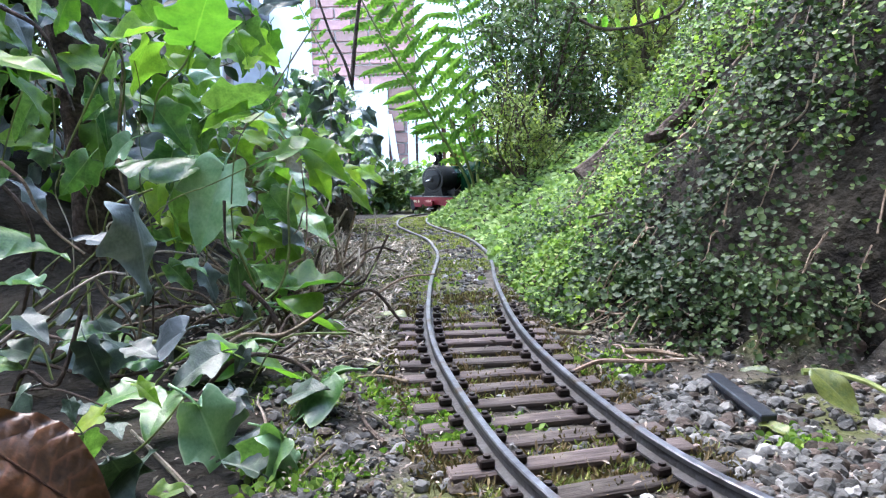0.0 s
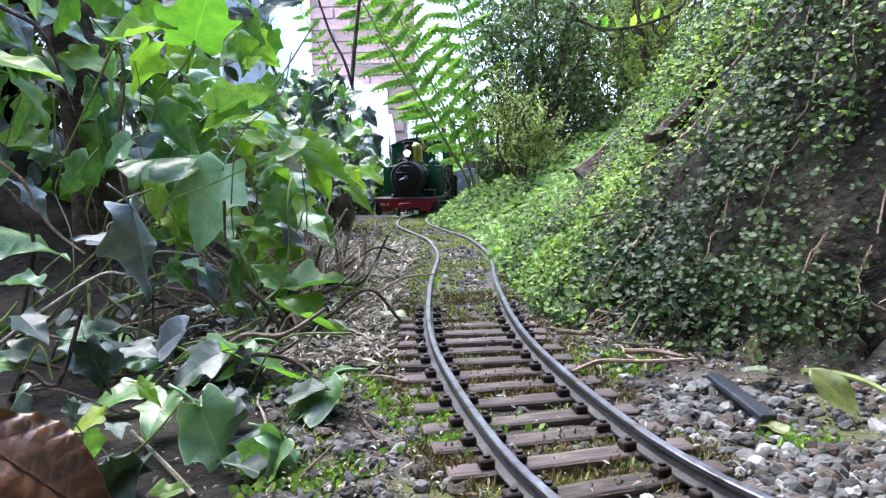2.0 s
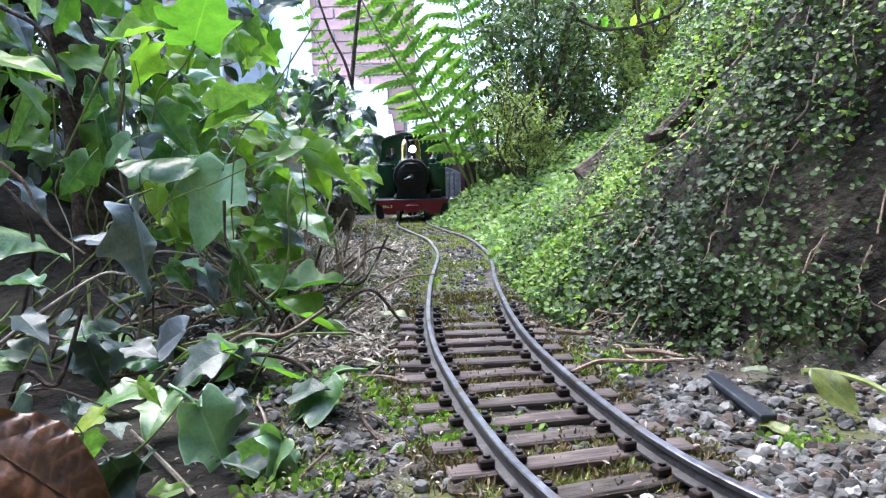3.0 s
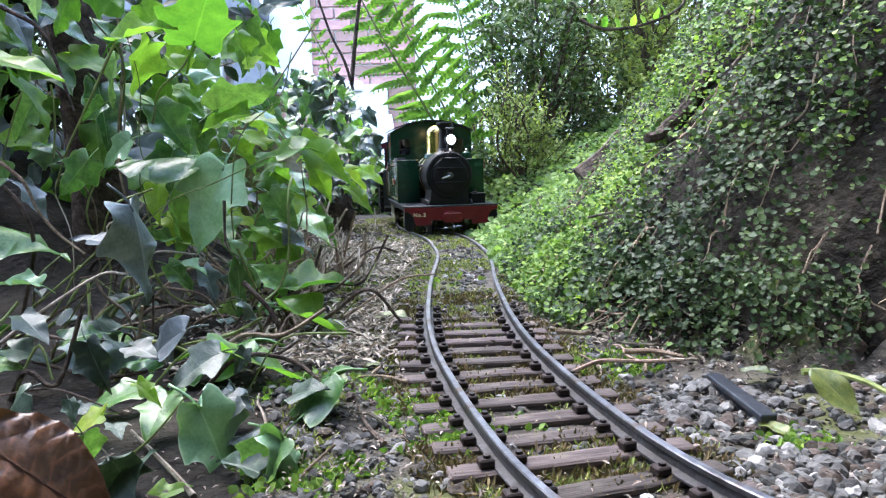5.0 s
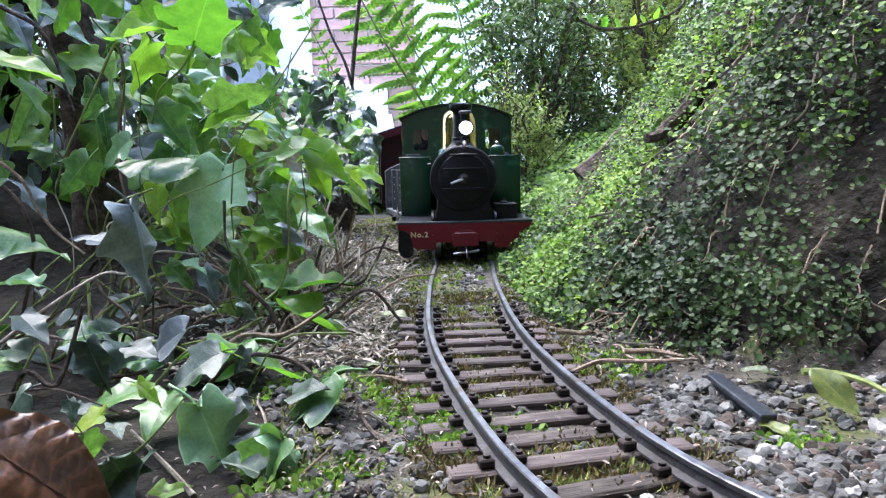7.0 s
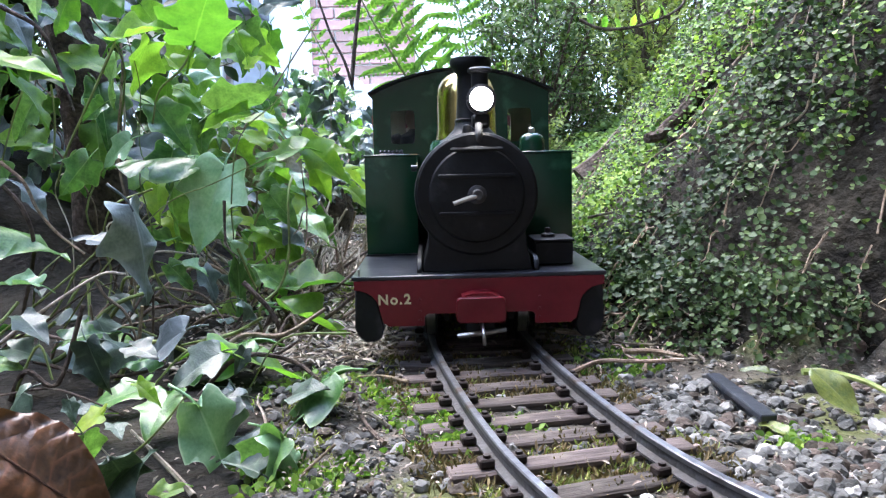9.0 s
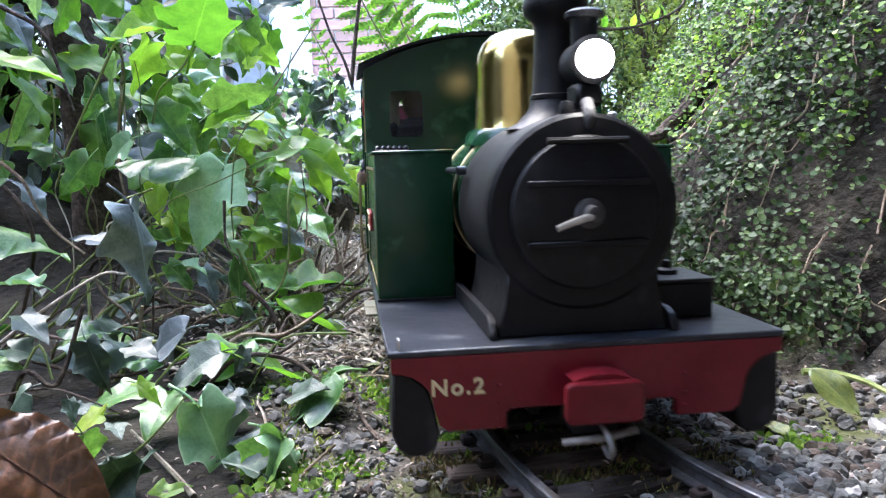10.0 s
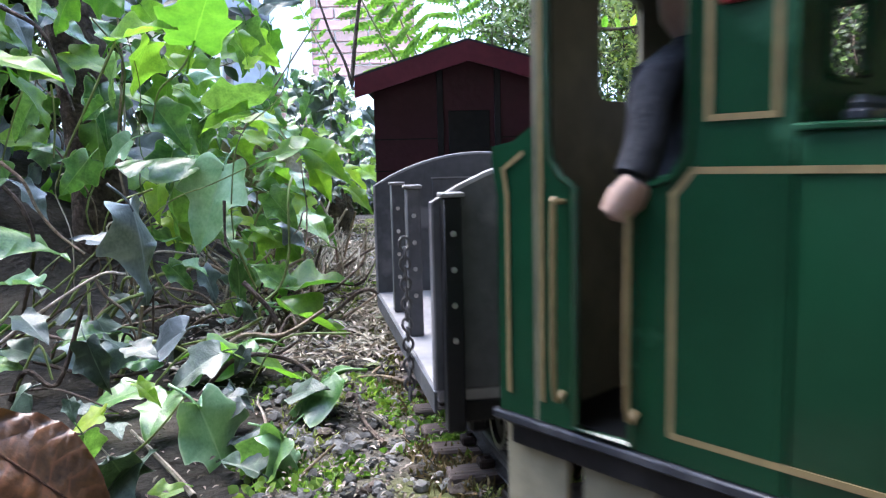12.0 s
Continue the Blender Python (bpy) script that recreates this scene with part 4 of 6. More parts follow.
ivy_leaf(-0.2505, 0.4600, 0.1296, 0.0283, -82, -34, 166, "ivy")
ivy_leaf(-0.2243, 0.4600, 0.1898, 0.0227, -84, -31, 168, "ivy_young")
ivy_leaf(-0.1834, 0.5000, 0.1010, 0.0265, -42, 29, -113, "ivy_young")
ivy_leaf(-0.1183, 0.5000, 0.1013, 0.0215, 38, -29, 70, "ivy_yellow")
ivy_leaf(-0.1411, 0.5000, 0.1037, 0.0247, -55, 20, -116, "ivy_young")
ivy_leaf(-0.2395, 0.4200, 0.0784, 0.0240, -55, 8, -100, "ivy_sheen")
ivy_leaf(-0.1780, 0.4200, 0.0145, 0.0187, -77, 2, -98, "ivy_sheen")
ivy_leaf(-0.0861, 0.5000, 0.0525, 0.0242, -56, 14, -110, "ivy_young")


def facing(tip, normal):
    """Euler degrees of a leaf whose tip points along tip and whose face looks along normal."""
    t = Vector(tip).normalized()
    n = Vector(normal)
    n = (n - t * n.dot(t)).normalized()
    s = t.cross(n)
    e = Matrix((s, t, n)).transposed().to_euler()
    return [math.degrees(a) for a in e]


def ivy_fill():
    """The body of the ivy behind its front leaves."""
    for k in range(150):
        d = wild.uniform(0.50, 0.70)
        a = wild.uniform(-0.60, -0.22 + 0.06 * noise.noise(Vector((k, 0, 0))))
        h = wild.uniform(-0.16, 0.22) * d + 0.087
        x = a * d
        if h < land(x, d) + 0.012:
            h = land(x, d) + wild.uniform(0.01, 0.05)
        if x > -0.10 - 0.4 * max(0, h - 0.13) or (h < 0.075 and wild.random() < 0.75):
            continue
        # Shade-coloured leaves at every height, bright young ones mostly higher up.
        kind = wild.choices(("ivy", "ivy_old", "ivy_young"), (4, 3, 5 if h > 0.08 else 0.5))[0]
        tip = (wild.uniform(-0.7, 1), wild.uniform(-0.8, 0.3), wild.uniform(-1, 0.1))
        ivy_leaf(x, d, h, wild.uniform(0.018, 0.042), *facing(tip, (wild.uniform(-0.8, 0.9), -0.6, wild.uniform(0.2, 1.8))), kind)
    for k in range(330):
        a, d = wild.uniform(-0.225, -0.095), wild.uniform(0.86, 1.12)
        x, h = a * d, 0.087 + wild.uniform(-0.05, 0.125 - 0.9 * max(0.0, a + 0.15)) * d
        h = max(h, land(x, d) + 0.01)
        tip = (wild.uniform(-0.8, 0.8), wild.uniform(-0.8, 0.0), wild.uniform(-1, -0.1))
        # Far cluster: mostly leaves with shade in their colour.
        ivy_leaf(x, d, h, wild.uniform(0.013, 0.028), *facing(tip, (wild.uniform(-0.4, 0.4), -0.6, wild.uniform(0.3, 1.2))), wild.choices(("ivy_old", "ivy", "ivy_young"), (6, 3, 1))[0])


ivy_fill()


def ivy_edge():
    """Young leaves at the light edge of the ivy, above the path."""
    for k in range(46):
        d = wild.uniform(0.42, 0.58)
        x = -0.085 - 0.09 * wild.random()
        h = wild.uniform(0.015, 0.125)
        if x > -0.105 and h > 0.10:
            continue
        tip = (wild.uniform(-0.2, 1), wild.uniform(-0.8, 0.3), wild.uniform(-1, 0.1))
        ivy_leaf(x, d, h, wild.uniform(0.014, 0.032), *facing(tip, (wild.uniform(-0.4, 0.8), -0.6, wild.uniform(0.3, 1.6))), wild.choices(("ivy_young", "ivy", "ivy_yellow"), (4, 4, 2))[0])


ivy_edge()


def ivy_stem(points, r, m="twig"):
    return part("stem", tube(bend(points, 5), r, 7, 0.7), m, ivy)


def ivy_stems():
    for k in range(22):
        d = wild.uniform(0.40, 0.62)
        x0 = wild.uniform(-0.55, -0.22) * d
        z0 = land(x0, d) - 0.004
        pts = [(x0, d, z0)]
        dx, dz = wild.uniform(-0.02, 0.035), wild.uniform(0.008, 0.04)
        for j in range(wild.randrange(4, 7)):
            x, y, z = pts[-1]
            dx, dz = dx * 0.7 + wild.uniform(-0.02, 0.025), dz * 0.75 + wild.uniform(-0.012, 0.022)
            pts.append((min(x + dx, -0.085), y + wild.uniform(-0.02, 0.015), max(z + dz, land(x, y) + 0.003)))
        ivy_stem(pts, wild.uniform(0.0004, 0.0009), wild.choice(("twig", "stalk", "straw", "stalk")))


ivy_stems()
ivy_stem([(-0.2054, 0.3300, 0.0084), (-0.1870, 0.3300, 0.0215), (-0.1575, 0.3300, 0.0389), (-0.1451, 0.3300, 0.0393)], 0.0009, "straw")
ivy_stem([(-0.1664, 0.3450, 0.0351), (-0.1623, 0.3450, 0.0268), (-0.1532, 0.3450, 0.0183), (-0.1485, 0.3450, 0.0040)], 0.0009, "twig")
ivy_stem([(-0.2109, 0.3350, 0.0095), (-0.1826, 0.3350, 0.0308), (-0.1615, 0.3350, 0.0477), (-0.1513, 0.3350, 0.0610)], 0.0006, "stalk")
ivy_stem([(-0.1543, 0.4000, 0.0211), (-0.1336, 0.4000, 0.0158), (-0.1199, 0.4000, -0.0019), (-0.0963, 0.4000, -0.0209)], 0.0008, "twig")
ivy_stem([(-0.1969, 0.3700, -0.0002), (-0.1719, 0.3700, 0.0055), (-0.1473, 0.3700, 0.0102), (-0.1326, 0.3700, 0.0166)], 0.0006, "twig")
ivy_stem([(-0.1001, 0.3600, 0.0293), (-0.0967, 0.3600, 0.0257), (-0.0856, 0.3600, 0.0117), (-0.0830, 0.3600, -0.0058), (-0.0916, 0.3600, -0.0375)], 0.0014, "bark")
ivy_stem([(-0.1152, 0.2350, -0.0127), (-0.1046, 0.2350, -0.0070), (-0.0957, 0.2350, 0.0010), (-0.0863, 0.2350, 0.0119)], 0.0005, "stalk")
ivy_stem([(-0.0687, 0.2150, -0.0144), (-0.0478, 0.2150, -0.0113), (-0.0441, 0.2150, -0.0069), (-0.0345, 0.2150, 0.0016)], 0.0006, "twig")
ivy_stem([(-0.0599, 0.2300, 0.0031), (-0.0526, 0.2300, -0.0075), (-0.0468, 0.2300, -0.0140)], 0.0003, "bark")
ivy_stem([(-0.1158, 0.2250, 0.0042), (-0.1076, 0.2250, -0.0058), (-0.0982, 0.2250, -0.0185)], 0.0003, "straw")
ivy_stem([(-0.2659, 0.4600, 0.1868), (-0.2443, 0.4600, 0.1742), (-0.2356, 0.4600, 0.1558), (-0.2266, 0.4600, 0.1228)], 0.0014, "bark")
ivy_stem([(-0.1760, 0.4100, 0.1559), (-0.1913, 0.4100, 0.1272), (-0.2076, 0.4100, 0.0974), (-0.2149, 0.4100, 0.0782)], 0.0008, "stalk")
ivy_stem([(-0.1401, 0.4350, 0.1571), (-0.1506, 0.4350, 0.1429), (-0.1636, 0.4350, 0.1313), (-0.1686, 0.4350, 0.1125)], 0.0008, "stalk")
ivy_stem([(-0.1878, 0.4400, 0.1363), (-0.1867, 0.4400, 0.1205), (-0.1884, 0.4400, 0.1066), (-0.1944, 0.4400, 0.0867)], 0.0009, "straw")
ivy_stem([(-0.2272, 0.3800, 0.0920), (-0.2160, 0.3800, 0.0813), (-0.2102, 0.3800, 0.0671), (-0.2008, 0.3800, 0.0544), (-0.1876, 0.3800, 0.0431)], 0.0010, "twig")
ivy_stem([(-0.2210, 0.3700, 0.0797), (-0.2121, 0.3700, 0.0681), (-0.2082, 0.3700, 0.0478), (-0.2173, 0.3700, 0.0129)], 0.0013, "bark")
ivy_stem([(-0.1129, 0.3800, 0.0693), (-0.1134, 0.3800, 0.0605), (-0.1136, 0.3800, 0.0478)], 0.0009, "bark")
ivy_stem([(-0.2079, 0.4000, 0.1327), (-0.2074, 0.4000, 0.1148), (-0.2099, 0.4000, 0.0937)], 0.0006, "stalk")
ivy_stem([(-0.2233, 0.4000, 0.1301), (-0.2311, 0.4000, 0.1123), (-0.2395, 0.4000, 0.0883)], 0.0006, "stalk")
ivy_stem([(-0.1418, 0.3600, 0.0767), (-0.1618, 0.3600, 0.0689), (-0.1686, 0.3600, 0.0537)], 0.0006, "stalk")
ivy_stem([(-0.1189, 0.4200, 0.0396), (-0.1073, 0.4200, 0.0127), (-0.0946, 0.4200, 0.0040)], 0.0008, "stalk")
ivy_stem([(-0.0397, 0.3000, 0.0162), (-0.0682, 0.3000, 0.0145), (-0.0837, 0.3000, -0.0071)], 0.0005, "stalk")
ivy_stem([(-0.1623, 0.3300, 0.0254), (-0.1614, 0.3300, 0.0041), (-0.1614, 0.3300, -0.0120)], 0.0006, "twig")
ivy_stem([(-0.1790, 0.3100, 0.0048), (-0.1477, 0.3100, -0.0031), (-0.1128, 0.3100, 0.0031)], 0.0010, "bark")
ivy_stem([(-0.1810, 0.3600, 0.0398), (-0.1973, 0.3600, 0.0145), (-0.2179, 0.3600, 0.0064)], 0.0006, "stalk")
ivy_stem([(-0.1744, 0.4200, 0.0410), (-0.1600, 0.4200, 0.0141), (-0.1407, 0.4200, 0.0069), (-0.1174, 0.4200, 0.0096)], 0.0006, "stalk")
ivy_stem([(-0.1106, 0.4600, 0.0685), (-0.1187, 0.4600, 0.0491), (-0.1231, 0.4600, 0.0349)], 0.0009, "stalk")
ivy_stem([(-0.1002, 0.3000, 0.0153), (-0.1139, 0.3000, 0.0059), (-0.1320, 0.3000, -0.0133), (-0.1448, 0.3000, -0.0229)], 0.0006, "stalk")
ivy_stem([(-0.1700, 0.2700, 0.0025), (-0.1483, 0.2700, 0.0042), (-0.1234, 0.2700, -0.0065)], 0.0005, "bark")


def dry_stalks():
    """Pale dead stems in the light behind the ivy."""
    rnd = random.Random(17)
    for k in range(130):
        x, y = rnd.uniform(-0.155, -0.070), rnd.uniform(0.47, 0.64)
        z, a = land(x, y), rnd.uniform(-0.9, 0.9)
        ln = rnd.uniform(0.03, 0.085)
        pts = [(x, y, z - 0.003)]
        for j in range(3):
            px, py, pz = pts[-1]
            pts.append((min(px + math.sin(a) * ln / 3 + rnd.uniform(-0.006, 0.006), -0.06), py + rnd.uniform(-0.01, 0.01), pz + max(0.001, math.cos(a)) * ln / 3 * rnd.uniform(0.5, 1.0)))
        part("dry_stem", tube(bend(pts, 4), rnd.uniform(0.0006, 0.0013), 6, 0.7), rnd.choice(("straw", "straw", "twig")), ivy)


dry_stalks()


def undergrowth():
    """Low leaves and thin stalks in the shade at the ivy's foot."""
    for k in range(56):
        d = 0.19 + 0.26 * wild.random()
        x = -0.055 - (0.62 * d - 0.05) * wild.random()
        if x > -0.09 and d > 0.3:
            continue
        z = land(x, d) + 0.002 + 0.035 * wild.random() ** 1.6 * min(1.0, (-0.04 - x) / 0.06)
        tip = (wild.uniform(-1, 1), wild.uniform(-0.9, 0.5), wild.uniform(-0.7, 0.2))
        # Nearly all leaves here carry the shade in their colour.
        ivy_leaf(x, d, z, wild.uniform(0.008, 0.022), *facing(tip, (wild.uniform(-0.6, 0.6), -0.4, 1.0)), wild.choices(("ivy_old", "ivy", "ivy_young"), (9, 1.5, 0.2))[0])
    for k in range(60):
        d = 0.29 + 0.24 * wild.random()
        x = -0.07 - (0.62 * d - 0.06) * wild.random()
        a, ln = wild.uniform(-0.5, 0.9), wild.uniform(0.02, 0.07)
        z = land(x, d)
        pts = [(x, d, z - 0.002), (x + ln * 0.35 * math.cos(a), d - 0.006, z + wild.uniform(0.004, 0.02)), (x + ln * 0.7 * math.cos(a), d - 0.003 + wild.uniform(-0.01, 0.01), z + wild.uniform(0.006, 0.032)), (x + ln * math.cos(a), d + wild.uniform(-0.01, 0.01), z + wild.uniform(0.0, 0.04))]
        ivy_stem(pts, wild.uniform(0.0005, 0.0014), wild.choice(("twig", "bark", "stalk", "bark")))


undergrowth()


# ---- leaf clouds ----
def leaf_cloud(name, spots, m, length, width, parent=None, bendy=0.25, seed=1, index=None):
    """Many small leaves in one mesh. spots: (place, tip direction, face direction, size factor)."""
    verts, faces = [], []
    for p, t, n, f in spots:
        t = t.normalized()
        n = (n - t * n.dot(t))
        n = n.normalized() if n.length > 1e-6 else t.orthogonal().normalized()
        s = t.cross(n)
        L, W = length * f, width * f * 0.5
        b = len(verts)
        c = p + t * L * 0.5
        for q in (p, c - s * W + n * W * bendy, p + t * L * 0.28 - s * W * 0.8 + n * W * bendy * 0.6, p + t * L * 0.8 - s * W * 0.65, p + t * L - n * L * 0.12, p + t * L * 0.8 + s * W * 0.65, c + s * W + n * W * bendy, p + t * L * 0.28 + s * W * 0.8 + n * W * bendy * 0.6, c - n * W * 0.1):
            verts.append(q[:])
        ring = [b, b + 2, b + 1, b + 3, b + 4, b + 5, b + 6, b + 7]
        for i in range(8):
            faces.append((b + 8, ring[(i + 1) % 8], ring[i]))
    return raw(name, verts, faces, m, parent, index)


def rand_dir(rnd, up=0.0):
    while True:
        v = Vector((rnd.uniform(-1, 1), rnd.uniform(-1, 1), rnd.uniform(-1, 1)))
        if 0.05 < v.length < 1:
            return (v.normalized() + Vector((0, 0, up))).normalized()


def bank_normal(x, y):
    e = 0.006
    return Vector((land(x - e, y) - land(x + e, y), land(x, y - e) - land(x, y + e), 2 * e)).normalized()


def creeper():
    rnd = random.Random(21)
    cr = thing("creeping_plant", "dense mat of small round-leaved green creeper on the bank", "creeper")
    light, dark = [], []
    n = 0
    while n < 60000:
        y = rnd.uniform(0.20, 0.74)
        u = rnd.random() ** 1.1 * 0.29
        x = toe(y) - 0.008 + u
        bn = bank_normal(x, y)
        if rnd.random() > min(1.0, 0.30 / max(0.12, bn.z)) and u > 0.05:
            continue
        n += 1
        if ((x - 0.178) / 0.010) ** 2 + ((y - 0.350) / 0.026) ** 2 < 1 and rnd.random() < 0.7:
            continue
        if u < 0.02 and rnd.random() < 0.55 + (0.3 if y < 0.4 else 0):
            continue
        patch = noise.noise(Vector((x * 22, y * 22, 5.0)))
        if patch < -0.22 + 0.9 * max(0.0, 0.46 - y) + 0.25 * max(0.0, u - 0.1) and rnd.random() < 0.85:
            continue
        lift = 0.001 + 0.013 * rnd.random() * (0.5 + 0.5 * noise.noise(Vector((x * 45, y * 45, 1))) + 0.3)
        p = Vector((x, y, land(x, y))) + bn * lift + Vector((rnd.gauss(0, 0.002), rnd.gauss(0, 0.002), 0))
        t = (Vector((rnd.uniform(-1, 1), rnd.uniform(-1, 0.4), rnd.uniform(-0.8, 0.5)))).normalized()
        nn = bn * 0.5 + Vector((rnd.uniform(-0.5, 0.3), -0.35, 0.6)) + rand_dir(rnd) * 0.6
        # Bright leaves on the lit far crest, shade-coloured ones near and right, broken by noise.
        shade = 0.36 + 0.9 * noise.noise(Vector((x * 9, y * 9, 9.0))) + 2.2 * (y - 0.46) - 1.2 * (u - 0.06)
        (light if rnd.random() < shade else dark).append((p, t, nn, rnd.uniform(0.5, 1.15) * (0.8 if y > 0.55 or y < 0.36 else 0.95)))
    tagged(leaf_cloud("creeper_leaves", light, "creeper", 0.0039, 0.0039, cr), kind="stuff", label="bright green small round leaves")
    tagged(leaf_cloud("creeper_leaves", dark, "creeper_dark", 0.0041, 0.0041, cr), kind="stuff", label="small round leaves, dull green with the bank's shade in their colour")
    bms = []
    for k in range(90):
        y = rnd.uniform(0.30, 0.62)
        x = toe(y) + rnd.uniform(0.02, 0.2)
        pts = []
        for j in range(5):
            pts.append((x, y, land(x, y) + 0.006 + 0.004 * rnd.random()))
            x -= rnd.uniform(0.002, 0.012)
            y += rnd.uniform(-0.012, 0.008)
        bms.append(tube(bend(pts, 3), rnd.uniform(0.0003, 0.0007), 4))
    part("creeper_stemwork", join(*bms), "twig", cr, "thin brown trailing stems")["kind"] = "stuff"


creeper()


def low_mat():
    """Fine moss-like leaves over the gentle slope farther along."""
    rnd = random.Random(31)
    pl = thing("ground_cover", "fine bright green ground cover on the slope", "ground cover")
    spots = []
    for k in range(15000):
        y = rnd.uniform(0.62, 1.5)
        x = toe(y) - 0.012 + rnd.random() ** 1.15 * 0.34
        if noise.noise(Vector((x * 14, y * 14, 2))) < -0.45:
            continue
        p = Vector((x, y, land(x, y) + 0.008 * rnd.random()))
        spots.append((p, Vector((rnd.uniform(-1, 1), rnd.uniform(-1, 0.5), rnd.uniform(-0.2, 0.7))), Vector((0, -0.3, 1)) + rand_dir(rnd) * 0.6, rnd.uniform(0.6, 1.3)))
    tagged(leaf_cloud("cover_leaves", spots, "mat_moss", 0.0075, 0.0065, pl), kind="stuff")


low_mat()


def shrub(name, label, at, size, m, sprigs, leaves, length, width, seed, up=0.5, stem="bark", reach=1.0, squash=1.0):
    """Stems from one foot, branching twigs, each twig with its leaves."""
    rnd = random.Random(seed)
    sh = thing(name, label, "shrub")
    foot = Vector((at[0], at[1], land(at[0], at[1]) - 0.005))
    spots, stems = [], []
    mains = []
    for k in range(7):
        a = rnd.uniform(0, 6.28)
        top = foot + Vector((math.cos(a) * size[0] * 0.6, math.sin(a) * size[1] * 0.6, size[2] * rnd.uniform(0.6, 1.0)))
        mid = foot.lerp(top, 0.5) + rand_dir(rnd) * 0.03
        line_pts = bend([foot[:], mid[:], top[:]], 5)
        mains.append(line_pts)
        stems.append(tube(line_pts, 0.006 * size[2] / 0.4, 6, 0.35))
    for k in range(sprigs):
        c = Vector((rnd.gauss(0, 0.42), rnd.gauss(0, 0.42), rnd.uniform(0.02, 1.0)))
        if c.x ** 2 + c.y ** 2 > 1.1 * (1.25 - 0.6 * c.z):
            continue
        p = Vector((foot.x + c.x * size[0], foot.y + c.y * size[1], foot.z + c.z * size[2]))
        if noise.noise(p * 11 + Vector((seed, 0, 0))) < -0.18:
            continue
        p.z = max(p.z, land(p.x, p.y) + 0.01)
        d = (Vector((c.x, c.y - 0.3, up)) + rand_dir(rnd) * 0.7).normalized()
        ln = rnd.uniform(0.03, 0.075) * reach
        if k % 4 == 0:
            stems.append(tube([(p - d * ln * 0.5)[:], (p + d * ln)[:]], 0.0010, 4, 0.5))
        for j in range(leaves):
            q = p + d * ln * (j / leaves)
            out = rand_dir(rnd)
            out = (out - d * out.dot(d) * 0.6 + d * 0.6).normalized()
            spots.append((q, out, Vector((0, -0.35, 0.8)) + rand_dir(rnd) * 0.5, rnd.uniform(0.6, 1.2)))
    tagged(part("branchwork", join(*stems), stem, sh, "thin brown branches"), kind="stuff")
    tagged(leaf_cloud("foliage", spots, m, length, width, sh), kind="stuff")
    return sh


shrub("evergreen_shrub", "dark evergreen shrub with small leaves", (0.20, 1.46), (0.18, 0.14, 0.48), "shrub", 800, 8, 0.016, 0.007, 3)
shrub("garden_shrub", "mid green small-leaved garden shrub", (0.16, 1.22), (0.13, 0.10, 0.27), "shrub", 700, 9, 0.012, 0.0055, 4)
shrub("whipcord_shrub", "yellow-green whipcord shrub with scaly upright shoots", (0.115, 1.02), (0.055, 0.05, 0.15), "shrub_light", 260, 12, 0.0075, 0.0035, 5, 0.9, reach=0.75)
shrub("golden_shrub", "bright golden-green shrub in full light", (0.42, 1.55), (0.22, 0.16, 0.50), "shrub_light", 800, 9, 0.016, 0.008, 6)
shrub("golden_shrub", "golden-green small-leaved garden shrub", (0.37, 1.22), (0.12, 0.12, 0.36), "shrub_light", 620, 9, 0.013, 0.006, 7)
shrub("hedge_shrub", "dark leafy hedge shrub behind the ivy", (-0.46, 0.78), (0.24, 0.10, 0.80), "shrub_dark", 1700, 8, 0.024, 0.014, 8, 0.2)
shrub("evergreen_shrub", "dark evergreen shrub with small leaves", (0.58, 2.35), (0.45, 0.2, 0.95), "shrub", 800, 9, 0.022, 0.011, 9)
shrub("low_shrub", "low leafy green shrub near the house", (-0.17, 1.72), (0.16, 0.08, 0.10), "shrub", 260, 8, 0.022, 0.013, 12, 0.3)
shrub("low_shrub", "low leafy green shrub beside the track", (0.095, 1.16), (0.035, 0.03, 0.06), "shrub", 90, 8, 0.010, 0.006, 15, 0.4, reach=0.5)
shrub("low_shrub", "low leafy green shrub near the house", (-0.02, 1.95), (0.12, 0.08, 0.10), "creeper", 200, 8, 0.022, 0.013, 13, 0.3)
shrub("hedge_shrub", "dark leafy hedge shrub behind the ivy", (-0.36, 1.25), (0.16, 0.12, 0.20), "shrub", 500, 8, 0.022, 0.012, 10, 0.2)


# Unseen hedge added at far left; darkens tank reflections and the ivy's inside.
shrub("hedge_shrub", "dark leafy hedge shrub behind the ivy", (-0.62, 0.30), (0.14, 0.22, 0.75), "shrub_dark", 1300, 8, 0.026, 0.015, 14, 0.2)


